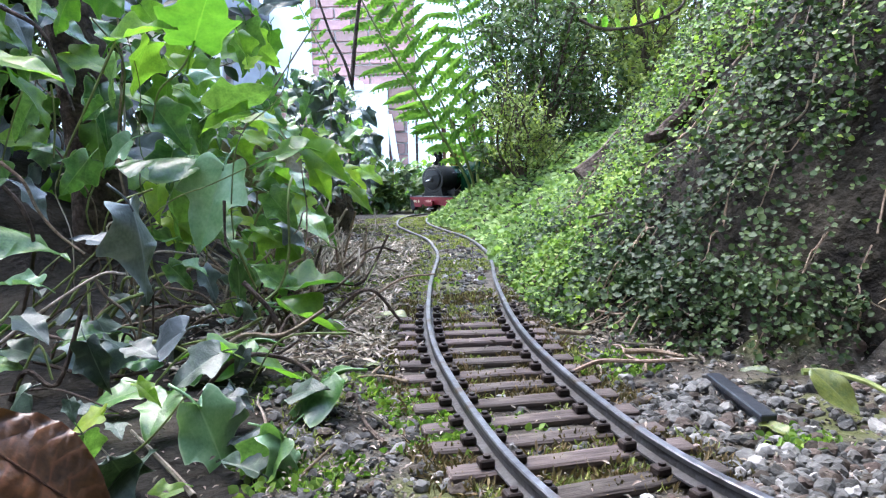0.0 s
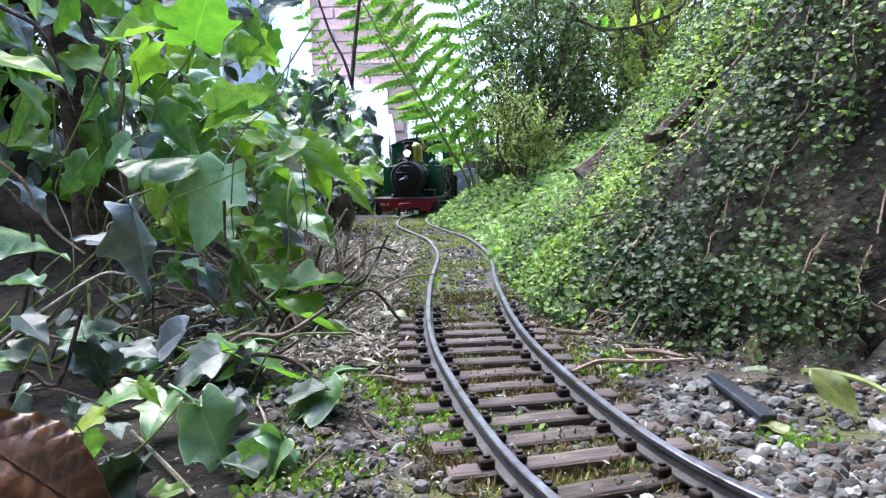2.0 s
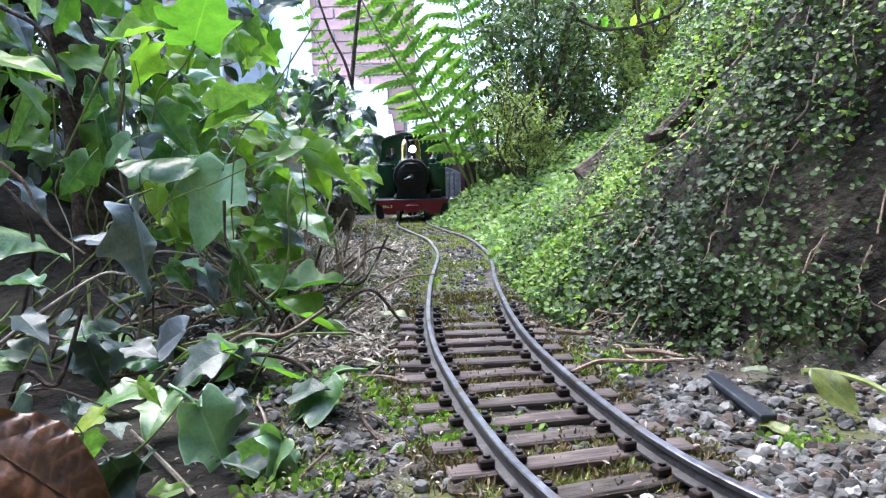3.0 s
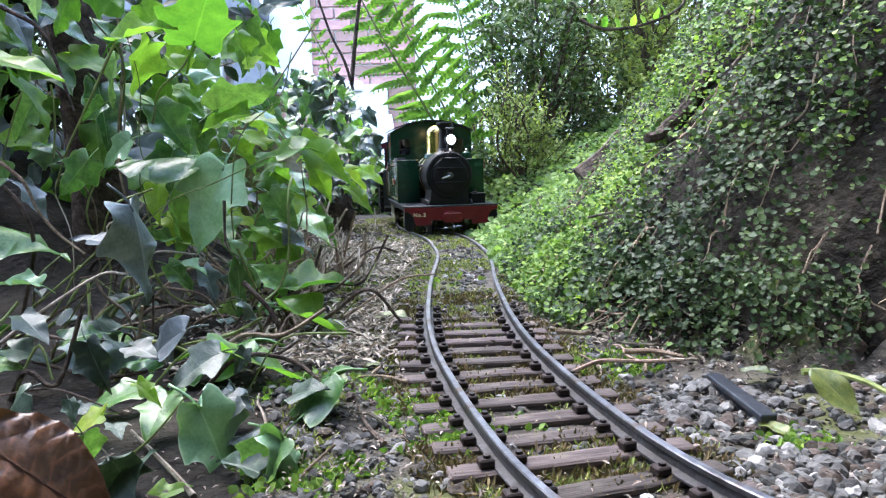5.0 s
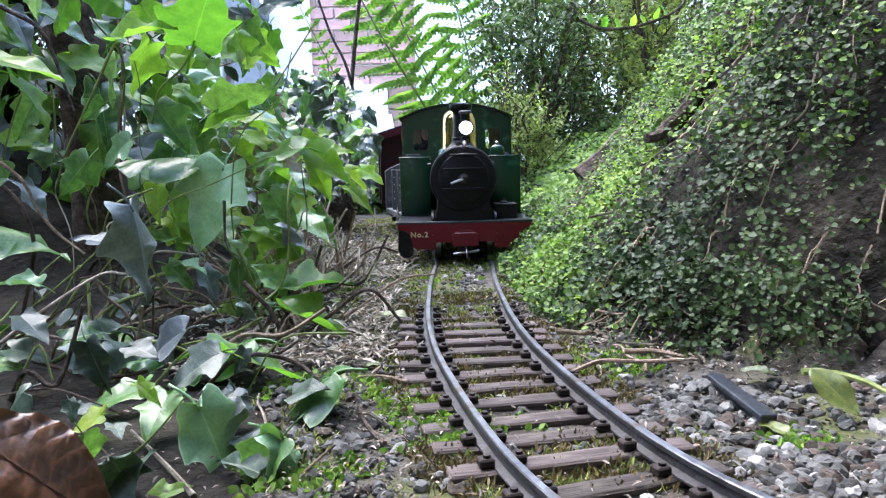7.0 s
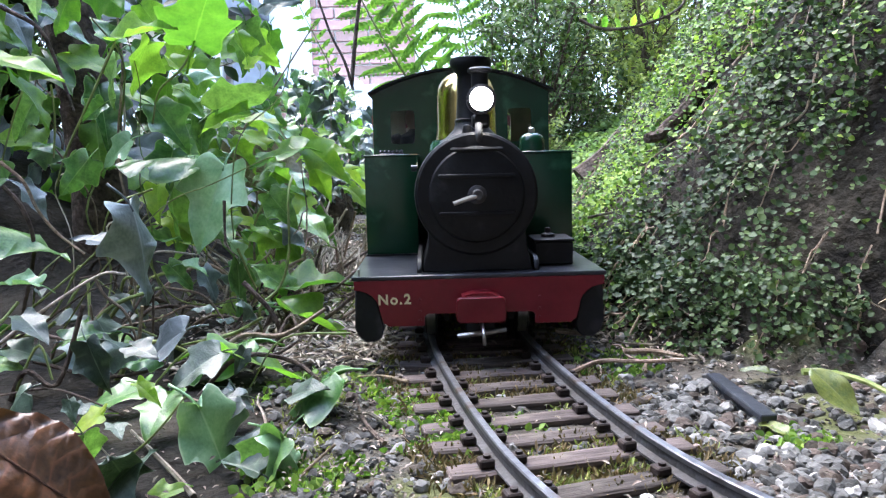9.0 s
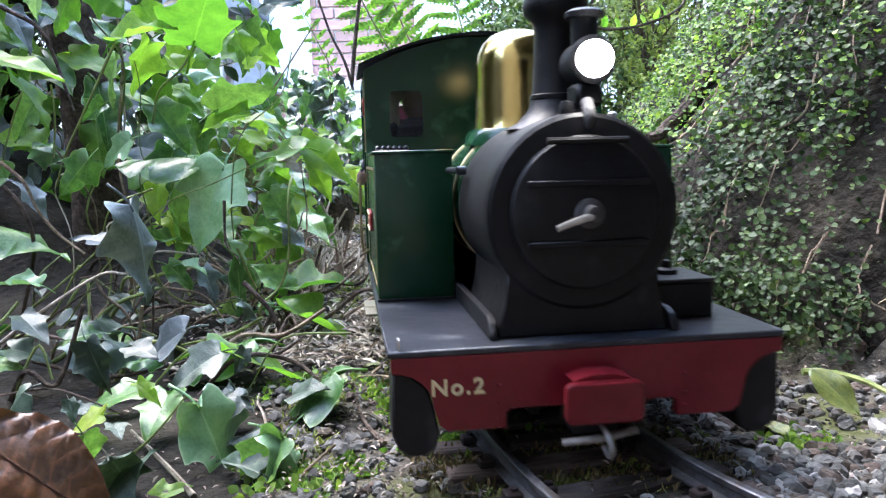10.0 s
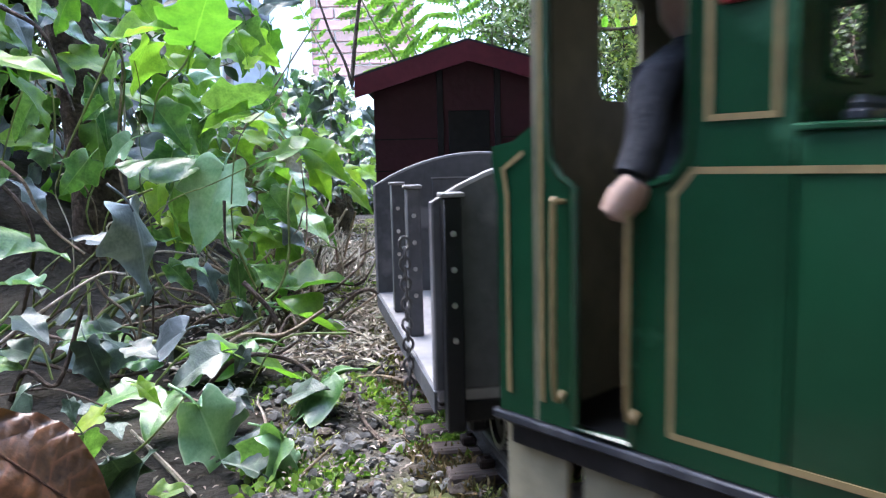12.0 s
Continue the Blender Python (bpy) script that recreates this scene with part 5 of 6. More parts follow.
# ---- fern ----
def fern():
    rnd = random.Random(41)
    fr = thing("fern", "arching bright green fern with long divided fronds", "fern")

    def frond(points, plen, count, start=0.12, thin=1.0):
        pts = bend(points, 8)
        rach = part("frond", tube(pts, 0.0026 * thin, 6, 0.35), "stalk", fr)
        n = len(pts)
        spots, strips = [], []
        for k in range(count):
            f = start + (1 - start) * k / count
            i = min(n - 2, int(f * (n - 1)))
            p = pts[i].lerp(pts[i + 1], f * (n - 1) - i)
            d = (pts[i + 1] - pts[i]).normalized()
            view = Vector((0.1, -1, 0.25))
            side = d.cross(view).normalized()
            L = plen * min(1.0, 0.45 + 2.2 * (f - start)) * (1 - f) ** 0.55
            for sg in (-1, 1):
                out = (side * sg + d * 0.45 + Vector((0, rnd.uniform(-0.15, 0.15), -0.12))).normalized()
                strips.append((p, out, view + rand_dir(rnd) * 0.3, L))
                for j in range(int(L / 0.0075)):
                    q = p + out * (0.0075 * (j + 0.3)) + Vector((0, 0, -0.12 * L * (0.0075 * j / max(L, 1e-3)) ** 2))
                    w = (1 - (0.0075 * j / max(L, 1e-3))) ** 0.5
                    for s2 in (-1, 1):
                        spots.append((q, (d * s2 + out * 0.8).normalized(), view + rand_dir(rnd) * 0.3, w * thin))
        tagged(leaf_cloud("pinnae", spots, "fern", 0.0100, 0.0060, rach, 0.1), kind="stuff")
        for p, out, nn, L in strips:
            if L > 0.012:
                leaf_cloud("pinna", [(p, out, nn, L / 0.1)], "fern", 0.1, 0.012 * 0.1 / L * thin, rach, 0.1)

    frond([(0.047, 1.200, 0.030), (0.038, 1.184, 0.063), (-0.020, 1.168, 0.167), (-0.074, 1.152, 0.257), (-0.113, 1.136, 0.330), (-0.130, 1.120, 0.376)], 0.105, 14, 0.30)
    frond([(0.055, 1.220, 0.029), (0.048, 1.206, 0.067), (0.020, 1.192, 0.145), (-0.015, 1.178, 0.216), (-0.054, 1.164, 0.297), (-0.079, 1.150, 0.365)], 0.120, 15, 0.26)
    frond([(0.065, 1.260, 0.027), (0.062, 1.256, 0.071), (0.060, 1.252, 0.185), (0.047, 1.248, 0.277), (0.025, 1.244, 0.359), (0.008, 1.240, 0.403)], 0.110, 13, 0.24)
    frond([(-0.15, 1.25, 0.03), (-0.165, 1.25, 0.20), (-0.20, 1.24, 0.29), (-0.25, 1.2, 0.40)], 0.05, 10, 0.45, 0.6)


fern()


# ---- ballast, moss, litter and twigs on the ground ----
def pebble_mesh(seed, fine):
    rnd = random.Random(seed)
    bm = bmesh.new()
    bmesh.ops.create_icosphere(bm, subdivisions=2 if fine else 1, radius=1)
    k = Vector((rnd.uniform(0.85, 1.25), rnd.uniform(0.7, 1.0), rnd.uniform(0.5, 0.8)))
    for v in bm.verts:
        v.co = Vector((v.co.x * k.x, v.co.y * k.y, v.co.z * k.z)) * (1 + 0.42 * noise.noise(v.co * 1.5 + Vector((seed * 3.1, 0, 0))))
    got = [v.co.copy() for v in bm.verts], [[v.index for v in fc.verts] for fc in bm.faces]
    bm.free()
    return got


def gravel():
    rnd = random.Random(51)
    kinds = [pebble_mesh(k, k > 5) for k in range(14)]
    verts, faces, idx = [], [], []
    for k in range(27000):
        y = 0.16 + 0.95 * rnd.random() ** 1.9
        tx = float(np.interp(y, LINE_Y, LINE_X))
        x = tx + rnd.uniform(-0.10, 0.06 + max(0.0, 0.24 - 0.75 * (y - 0.16)))
        if k % 3 == 0:
            y = rnd.uniform(0.15, 0.30)
            tx = float(np.interp(y, LINE_Y, LINE_X))
            x = tx + rnd.uniform(0.03, 0.16)
        if x > toe(y) + 0.015 or y < 0.14:
            continue
        off = abs(x - tx)
        if abs(off - 0.0237) < 0.006:
            continue
        patch = noise.noise(Vector((x * 24, y * 24, 31.0)))
        if patch < -0.1 and rnd.random() < 0.5:
            continue
        r = 0.0006 + 0.0028 * rnd.random() ** (4.6 - 2.4 * max(0.0, patch))
        if x > tx + 0.05 and y < 0.32:
            r *= 1.15
            if (y > 0.225 + 0.03 * patch or r < 0.0012) and rnd.random() < 0.6:
                continue
        if off < 0.043 and r > 0.0028 and rnd.random() < 0.6:
            continue
        z = land(x, y) + r * 0.2 - (0.0008 if off < 0.043 and y < 0.42 else 0.0)
        v0, f0 = kinds[rnd.randrange(6, 14) if r > 0.0013 else rnd.randrange(6)]
        rot = Euler((rnd.uniform(-0.5, 0.5), rnd.uniform(-0.5, 0.5), rnd.uniform(0, 6.3))).to_matrix()
        b = len(verts)
        verts += [((rot @ v) * r + Vector((x, y, z)))[:] for v in v0]
        faces += [[i + b for i in fc] for fc in f0]
        tone = rnd.choices((0, 1, 2), (7, 2.5, 1.2 if r > 0.0012 else 0.3))[0]
        idx += [tone] * len(f0)
    return tagged(raw("gravel", verts, faces, ["gravel", "gravel_brown", "gravel_pale"], None, idx, smooth=False), "loose grey and brown gravel ballast", "gravel", kind="stuff")


gravel()


def tufts(name, label, m, count, where, length, width, seed, up=1.0):
    rnd = random.Random(seed)
    spots = []
    for k in range(count):
        got = where(rnd)
        if not got:
            continue
        x, y = got
        c = Vector((x, y, land(x, y)))
        for j in range(rnd.randrange(5, 10)):
            p = c + Vector((rnd.gauss(0, 0.0022), rnd.gauss(0, 0.0022), 0))
            spots.append((p, rand_dir(rnd, up), rand_dir(rnd), rnd.uniform(0.5, 1.2)))
    return tagged(leaf_cloud(name, spots, m, length, width), label, name, kind="stuff")


def bed(rnd):
    y = rnd.uniform(0.2, 1.4)
    tx = float(np.interp(y, LINE_Y, LINE_X))
    x = tx + rnd.uniform(-0.09, 0.055)
    keep = noise.noise(Vector((x * 26, y * 20, 7.0))) + (0.14 if y > 0.44 else -0.04)
    if keep < 0.05 or x > toe(y) + 0.01 or abs(abs(x - tx) - 0.0237) < 0.0035:
        return None
    return x, y


def dry_bed(rnd):
    y = rnd.uniform(0.2, 0.5)
    tx = float(np.interp(y, LINE_Y, LINE_X))
    x = tx + rnd.uniform(-0.05, 0.05)
    if noise.noise(Vector((x * 30, y * 25, 17.0))) < -0.05 or abs(abs(x - tx) - 0.0237) < 0.0045:
        return None
    return x, y


def weeds(rnd):
    c = rnd.choice(((-0.004, 0.262, 0.012), (0.003, 0.243, 0.008), (-0.02, 0.285, 0.008), (0.004, 0.250, 0.007), (0.085, 0.335, 0.010), (0.120, 0.235, 0.007), (-0.04, 0.55, 0.03), (-0.050, 0.30, 0.012), (-0.045, 0.22, 0.008)))
    return c[0] + rnd.gauss(0, c[2]), c[1] + rnd.gauss(0, c[2])


tufts("moss", "olive green moss cushions between the rails", "moss", 9000, bed, 0.0030, 0.0010, 61)
tufts("dry_moss", "dry brown moss between the sleepers", "dry_moss", 2600, dry_bed, 0.0040, 0.0010, 62)
tufts("weeds", "small fresh green weeds beside the rails", "creeper", 420, weeds, 0.0034, 0.0028, 63, 0.8)


def litter():
    """Shredded leaves, bark chips and stalks under the ivy."""
    rnd = random.Random(71)
    spots = []
    for k in range(12500):
        y = 0.17 + 1.15 * rnd.random() ** 1.6
        tx = float(np.interp(y, LINE_Y, LINE_X))
        x = min(tx, 0.03) - 0.040 - 0.13 * rnd.random() ** 1.1
        if rnd.random() < 0.25:
            x = tx + rnd.uniform(-0.05, 0.13)
            if x > toe(y) or abs(abs(x - tx) - 0.0237) < 0.006:
                continue
        if x < -0.055 and y < 0.34 and rnd.random() < 0.8:
            continue
        if k % 5 == 0:
            y = rnd.uniform(0.24, 0.5)
            x = toe(y) + rnd.gauss(0.004, 0.012)
        spots.append((Vector((x, y, land(x, y) + rnd.uniform(0.0005, 0.004))), Vector((rnd.uniform(-1, 1), rnd.uniform(-1, 1), rnd.uniform(-0.3, 0.35))), Vector((0, -0.2, 1)) + rand_dir(rnd) * 0.5, rnd.uniform(0.4, 1.5) * (0.6 if y < 0.33 else 1.0)))
    tagged(leaf_cloud("leaf_litter", spots, "litter", 0.0040, 0.0013, None, 0.9), "dry brown shredded leaf litter", "litter", kind="stuff")
    spots = []
    for k in range(4200):
        y = rnd.uniform(0.33, 0.80)
        tx = float(np.interp(y, LINE_Y, LINE_X))
        x = min(tx, 0.03) - 0.045 - 0.10 * rnd.random() ** 1.2
        if noise.noise(Vector((x * 20, y * 20, 3.0))) < -0.15:
            continue
        spots.append((Vector((x, y, land(x, y) + rnd.uniform(0.001, 0.006))), Vector((rnd.uniform(-1, 1), rnd.uniform(-1, 1), rnd.uniform(-0.2, 0.5))), Vector((0, -0.3, 1)) + rand_dir(rnd) * 0.5, rnd.uniform(0.4, 1.5)))
    tagged(leaf_cloud("dry_straw", spots, "straw", 0.0085, 0.0013, None, 0.9), "pale dry shredded stems beside the rails", "litter", kind="stuff")


litter()


def twigs():
    rnd = random.Random(81)
    for k in range(46):
        y = rnd.uniform(0.22, 0.62)
        tx = float(np.interp(y, LINE_Y, LINE_X))
        x = min(tx, 0.03) - rnd.uniform(0.045, 0.13) if k % 4 else tx + rnd.uniform(0.045, 0.10)
        a, ln = rnd.uniform(0, 3.14), rnd.uniform(0.015, 0.06)
        pts = []
        for j in range(4):
            px, py = x + math.cos(a) * ln * (j / 3 - 0.5) + rnd.uniform(-0.002, 0.002), y + math.sin(a) * ln * (j / 3 - 0.5)
            pts.append((px, py, land(px, py) + 0.0015 + 0.003 * rnd.random()))
        tagged(put(tube(bend(pts, 3), rnd.uniform(0.0005, 0.0013), 6, 0.6), "twig", rnd.choice(("twig", "twig", "litter", "bark"))), "thin dry brown twig lying on the ground", "twig", "fallen twigs")


twigs()


def lying(name, label, category, points, r, m, taper=0.7):
    points = [(x, y, max(z, land(x, y) + r * 0.4 + 0.004)) if y < 0.8 else (x, y, z) for x, y, z in points]
    return tagged(put(tube(bend(points, 5), r, 7, taper), name, m), label, category)


lying("fallen_stalk", "thin dry stem along the foot of the bank", "twig", [(0.0502, 0.3, -0.0044), (0.0678, 0.315, -0.0029), (0.0853, 0.315, -0.0034), (0.1037, 0.31, -0.0017)], 0.0011, "twig")
lying("fallen_stalk", "thin dry stem along the foot of the bank", "twig", [(0.0815, 0.325, -0.0013), (0.0957, 0.325, -0.0017), (0.107, 0.32, -0.0033)], 0.0013, "twig")
lying("fallen_stalk", "thin dry stem along the foot of the bank", "twig", [(0.0813, 0.385, 0.0051), (0.0937, 0.38, 0.004), (0.1059, 0.37, 0.0041)], 0.001, "twig")
lying("fallen_stalk", "thin dry stem along the foot of the bank", "twig", [(0.0561, 0.36, 0.0008), (0.068, 0.355, 0.0003), (0.0712, 0.35, 0.0028)], 0.0014, "twig")
lying("bent_stalk", "pale bent stalk standing out of the creeper", "twig", [(0.0938, 0.47, 0.0484), (0.1065, 0.47, 0.0506), (0.1127, 0.47, 0.0505), (0.1101, 0.465, 0.0411), (0.1061, 0.46, 0.0309)], 0.0009, "litter")
lying("leaf_stalk", "pale curved stalk of a fallen leaf", "twig", [(0.1355, 0.27, 0.004), (0.1474, 0.268, 0.0034), (0.1535, 0.26, 0.0028), (0.1568, 0.25, 0.0013)], 0.0014, "stalk")
lying("bank_root", "dark rough root on the crest of the bank", "root", [(0.1266, 0.66, 0.0534), (0.1495, 0.66, 0.0706), (0.1672, 0.65, 0.0927), (0.1893, 0.65, 0.1216), (0.2121, 0.66, 0.139)], 0.014, "bark")
lying("torn_stub", "torn dark wood stub sticking out of the bank", "root", [(0.1821, 0.5, 0.1014), (0.1668, 0.5, 0.1029), (0.1533, 0.5, 0.1059), (0.1462, 0.495, 0.1002), (0.1372, 0.49, 0.0984)], 0.005, "bark")
lying("bare_branch", "bare dark branch in front of the house", "branch", [(-0.1268, 1.1, 0.1936), (-0.1377, 1.1, 0.2347), (-0.1567, 1.1, 0.2755), (-0.1748, 1.1, 0.3319)], 0.0024, "bark")
lying("bare_branch", "bare dark branch in front of the house", "branch", [(-0.1313, 1.12, 0.2039), (-0.124, 1.12, 0.2617), (-0.117, 1.12, 0.3106), (-0.1108, 1.12, 0.3429)], 0.0036, "bark")
lying("bare_branch", "bare dark branch in front of the house", "branch", [(-0.2058, 0.95, 0.1991), (-0.2217, 0.95, 0.238), (-0.2337, 0.95, 0.2799), (-0.2357, 0.95, 0.3074)], 0.0022, "bark")
lying("bare_branch", "bare dark branch in front of the house", "branch", [(-0.2011, 0.9, 0.2066), (-0.2202, 0.9, 0.2303), (-0.2326, 0.9, 0.2504)], 0.002, "twig")
lying("hanging_branch", "thin leafy branch overhanging the track", "branch", [(0.1697, 0.9, 0.2505), (0.1934, 0.9, 0.24), (0.2272, 0.9, 0.2392), (0.2644, 0.9, 0.2482), (0.2912, 0.9, 0.2626), (0.2977, 0.9, 0.28)], 0.0022, "bark")


def single_leaf(name, label, half, m, at, size, seed, fold=0.2, droop=0.15, ribs=0.0, wave=0.04):
    ob = new(name, leaf_mesh(name, half, m, fold, droop, wave, ribs, seed, 0))
    ob.matrix_basis = at @ Matrix.Diagonal((size * (0.8 if ribs else 0.74), size, size, 1))
    return tagged(ob, label, "leaf")


M["fallen"] = veined("fallen", (0.12, 0.15, 0.035), (0.05, 0.085, 0.025), (0.10, 0.10, 0.05), (0.24, 0.26, 0.12), 0.4, 0.2)
dead = single_leaf("dead_leaf", "large curled brown dead beech leaf", OVAL_HALF, "dead_leaf", pose(-0.1175, 0.1680, 0.0275, -40, 38, -127), 0.0445, 5, 0.15, 0.12, 0.034)
part("midrib", tube([(0, -0.12 + 0.14 * k, -0.12 * (-0.12 + 0.14 * k) ** 2 + 0.004) for k in range(9)], 0.014, 6, 0.4), "stake", dead, "dark brown midrib and stalk")
single_leaf("fallen_leaf", "yellowing spotted green leaf on a stalk", OVAL_HALF, "fallen", pose(0.1345, 0.2620, 0.0075, -40, 29, -165), 0.0215, 6, 0.2, 0.1)
single_leaf("fallen_leaf", "small grey-green fallen leaf on the litter", OVAL_HALF, "fallen", pose(-0.0423, 0.3, max(-0.0193, land(-0.0423, 0.3) + 0.003), 12, -8, 40), 0.012, 3, 0.3, 0.3)
single_leaf("fallen_leaf", "small grey-green fallen leaf on the litter", OVAL_HALF, "fallen", pose(-0.0307, 0.335, max(-0.017, land(-0.0307, 0.335) + 0.003), 12, -8, 100), 0.008, 0, 0.3, 0.3)
single_leaf("fallen_leaf", "small grey-green fallen leaf on the litter", OVAL_HALF, "fallen", pose(-0.0221, 0.42, max(-0.0029, land(-0.0221, 0.42) + 0.003), 12, -8, 80), 0.02, 0, 0.3, 0.3)
single_leaf("fallen_leaf", "small grey-green fallen leaf on the litter", OVAL_HALF, "fallen", pose(0.1243, 0.3, max(-0.0039, land(0.1243, 0.3) + 0.003), 12, -8, -100), 0.014, 5, 0.3, 0.3)
single_leaf("fallen_leaf", "small grey-green fallen leaf on the litter", OVAL_HALF, "fallen", pose(0.1329, 0.29, max(-0.0023, land(0.1329, 0.29) + 0.003), 12, -8, 60), 0.012, 6, 0.3, 0.3)
single_leaf("fallen_leaf", "small grey-green fallen leaf on the litter", OVAL_HALF, "fallen", pose(-0.0615, 0.42, max(0.0065, land(-0.0615, 0.42) + 0.003), 12, -8, 30), 0.012, 6, 0.3, 0.3)
single_leaf("fallen_leaf", "small grey-green fallen leaf on the litter", OVAL_HALF, "fallen", pose(0.114, 0.235, max(-0.008, land(0.114, 0.235) + 0.003), 12, -8, 20), 0.013, 0, 0.3, 0.3)


def offcut():
    a, b = Vector((0.1098, 0.292, land(0.1098, 0.292) + 0.0065)), Vector((0.1121, 0.245, land(0.1121, 0.245) + 0.0045))
    d = b - a
    bm = join(box(-0.0030, 0.0030, 0, d.length, -0.0012, 0.0012, 0.0004, 1), box(-0.0006, 0.0006, 0, d.length, -0.0065, -0.0012), box(-0.0032, 0.0032, 0, d.length, -0.0078, -0.0065))
    m = Matrix.Translation(a) @ d.to_track_quat("Y", "Z").to_matrix().to_4x4()
    tagged(put(bm, "rail_offcut", "plate_black", at=m, smooth=False), "dark short offcut of rail lying in the gravel", "rail offcut")


offcut()
single_leaf("hanging_leaf", "bright green oval leaf on the overhanging branch", OVAL_HALF, "ivy_young", pose(0.1832, 0.9, 0.2436, 75, 0, 10 + 0), 0.016, 0)["group"] = "leaves on the branch"
single_leaf("hanging_leaf", "bright green oval leaf on the overhanging branch", OVAL_HALF, "ivy_young", pose(0.2001, 0.9, 0.2386, 75, 0, 170 + 7), 0.016, 1)["group"] = "leaves on the branch"
single_leaf("hanging_leaf", "bright green oval leaf on the overhanging branch", OVAL_HALF, "ivy_young", pose(0.2171, 0.9, 0.2381, 75, 0, 10 + 14), 0.016, 2)["group"] = "leaves on the branch"
single_leaf("hanging_leaf", "bright green oval leaf on the overhanging branch", OVAL_HALF, "ivy_young", pose(0.234, 0.9, 0.239, 75, 0, 170 + 21), 0.016, 3)["group"] = "leaves on the branch"
single_leaf("hanging_leaf", "bright green oval leaf on the overhanging branch", OVAL_HALF, "ivy_young", pose(0.2475, 0.9, 0.242, 75, 0, 10 + 28), 0.016, 4)["group"] = "leaves on the branch"
single_leaf("hanging_leaf", "bright green oval leaf on the overhanging branch", OVAL_HALF, "ivy_young", pose(0.261, 0.9, 0.2463, 75, 0, 170 + 35), 0.016, 5)["group"] = "leaves on the branch"
single_leaf("hanging_leaf", "bright green oval leaf on the overhanging branch", OVAL_HALF, "ivy_young", pose(0.2731, 0.9, 0.2512, 75, 0, 10 + 42), 0.016, 6)["group"] = "leaves on the branch"


# ---- stone, stump, roots, stakes ----
def lump(name, label, category, at, size, m, seed, rough=0.18, kind=""):
    bm = bmesh.new()
    bmesh.ops.create_icosphere(bm, subdivisions=4, radius=1)
    for v in bm.verts:
        n = v.co.normalized()
        g = 1 + rough * noise.fractal(n * 1.8 + Vector((seed, 0, 0)), 1.0, 2.0, 5) + rough * 0.5 * noise.noise(n * 7 + Vector((0, seed, 0)))
        v.co = Vector((n.x * size[0], n.y * size[1], n.z * size[2])) * g
    return tagged(put(bm, name, m, at=pose(*at)), label, category, kind=kind)


M["mossy_stone"] = mat("mossy_stone", (0.30, 0.28, 0.13), (0.16, 0.14, 0.07), 55, 0.95, 0, 1.0, 5, stain=((0.34, 0.31, 0.24), 0.3, 30))
lump("mossy_stone", "mossy yellowish stone half hidden by ivy", "stone", (-0.172, 0.68, 0.075), (0.045, 0.04, 0.065), "mossy_stone", 2)
lump("tree_stump", "dark rough stump grown over with ivy", "stump", (-0.170, 1.04, 0.015), (0.04, 0.04, 0.07), "bark", 4)
lump("dark_stone", "dark bare stone in the overgrown bank", "stone", (0.255, 0.455, 0.060), (0.055, 0.05, 0.11), "rock", 7)
lump("dark_stone", "dark bare stone in the overgrown bank", "stone", (0.29, 0.40, 0.05), (0.05, 0.04, 0.10), "rock", 9)


def tree_trunk():
    tr = thing("tree", "dark furrowed tree rising behind the ivy", "tree")
    bm = tube(bend([(-0.26, 0.56, 0.0), (-0.262, 0.56, 0.12), (-0.275, 0.555, 0.26), (-0.285, 0.56, 0.42)], 8), 0.021, 20, 0.9)
    for v in bm.verts:
        v.co += Vector((noise.noise(v.co * 90), noise.noise(v.co * 90 + Vector((9, 0, 0))), 0)) * 0.0035
    part("trunk", bm, "bark", tr)
    part("limb", tube(bend([(-0.275, 0.550, 0.255), (-0.290, 0.540, 0.300), (-0.320, 0.545, 0.345), (-0.335, 0.55, 0.40)], 5), 0.007, 9, 0.6), "bark", tr)


tree_trunk()


def stakes():
    rnd = random.Random(91)
    fe = thing("stake_fence", "low fence of dark brown wooden stakes", "fence")
    for k in range(9):
        x = 0.020 + 0.026 * k
        y = 2.05 + 0.004 * k
        z0 = land(x, y) - 0.01
        h = rnd.uniform(0.22, 0.26)
        bm = box(-0.007, 0.007, -0.005, 0.005, 0, h, 0.0015, 1)
        for v in bm.verts:
            v.co.x += 0.002 * noise.noise(v.co * 30 + Vector((k, 0, 0)))
        part("stake", bm, "stake", fe, at=pose(x, y, z0, 0, rnd.uniform(-4, 4), 0))


stakes()


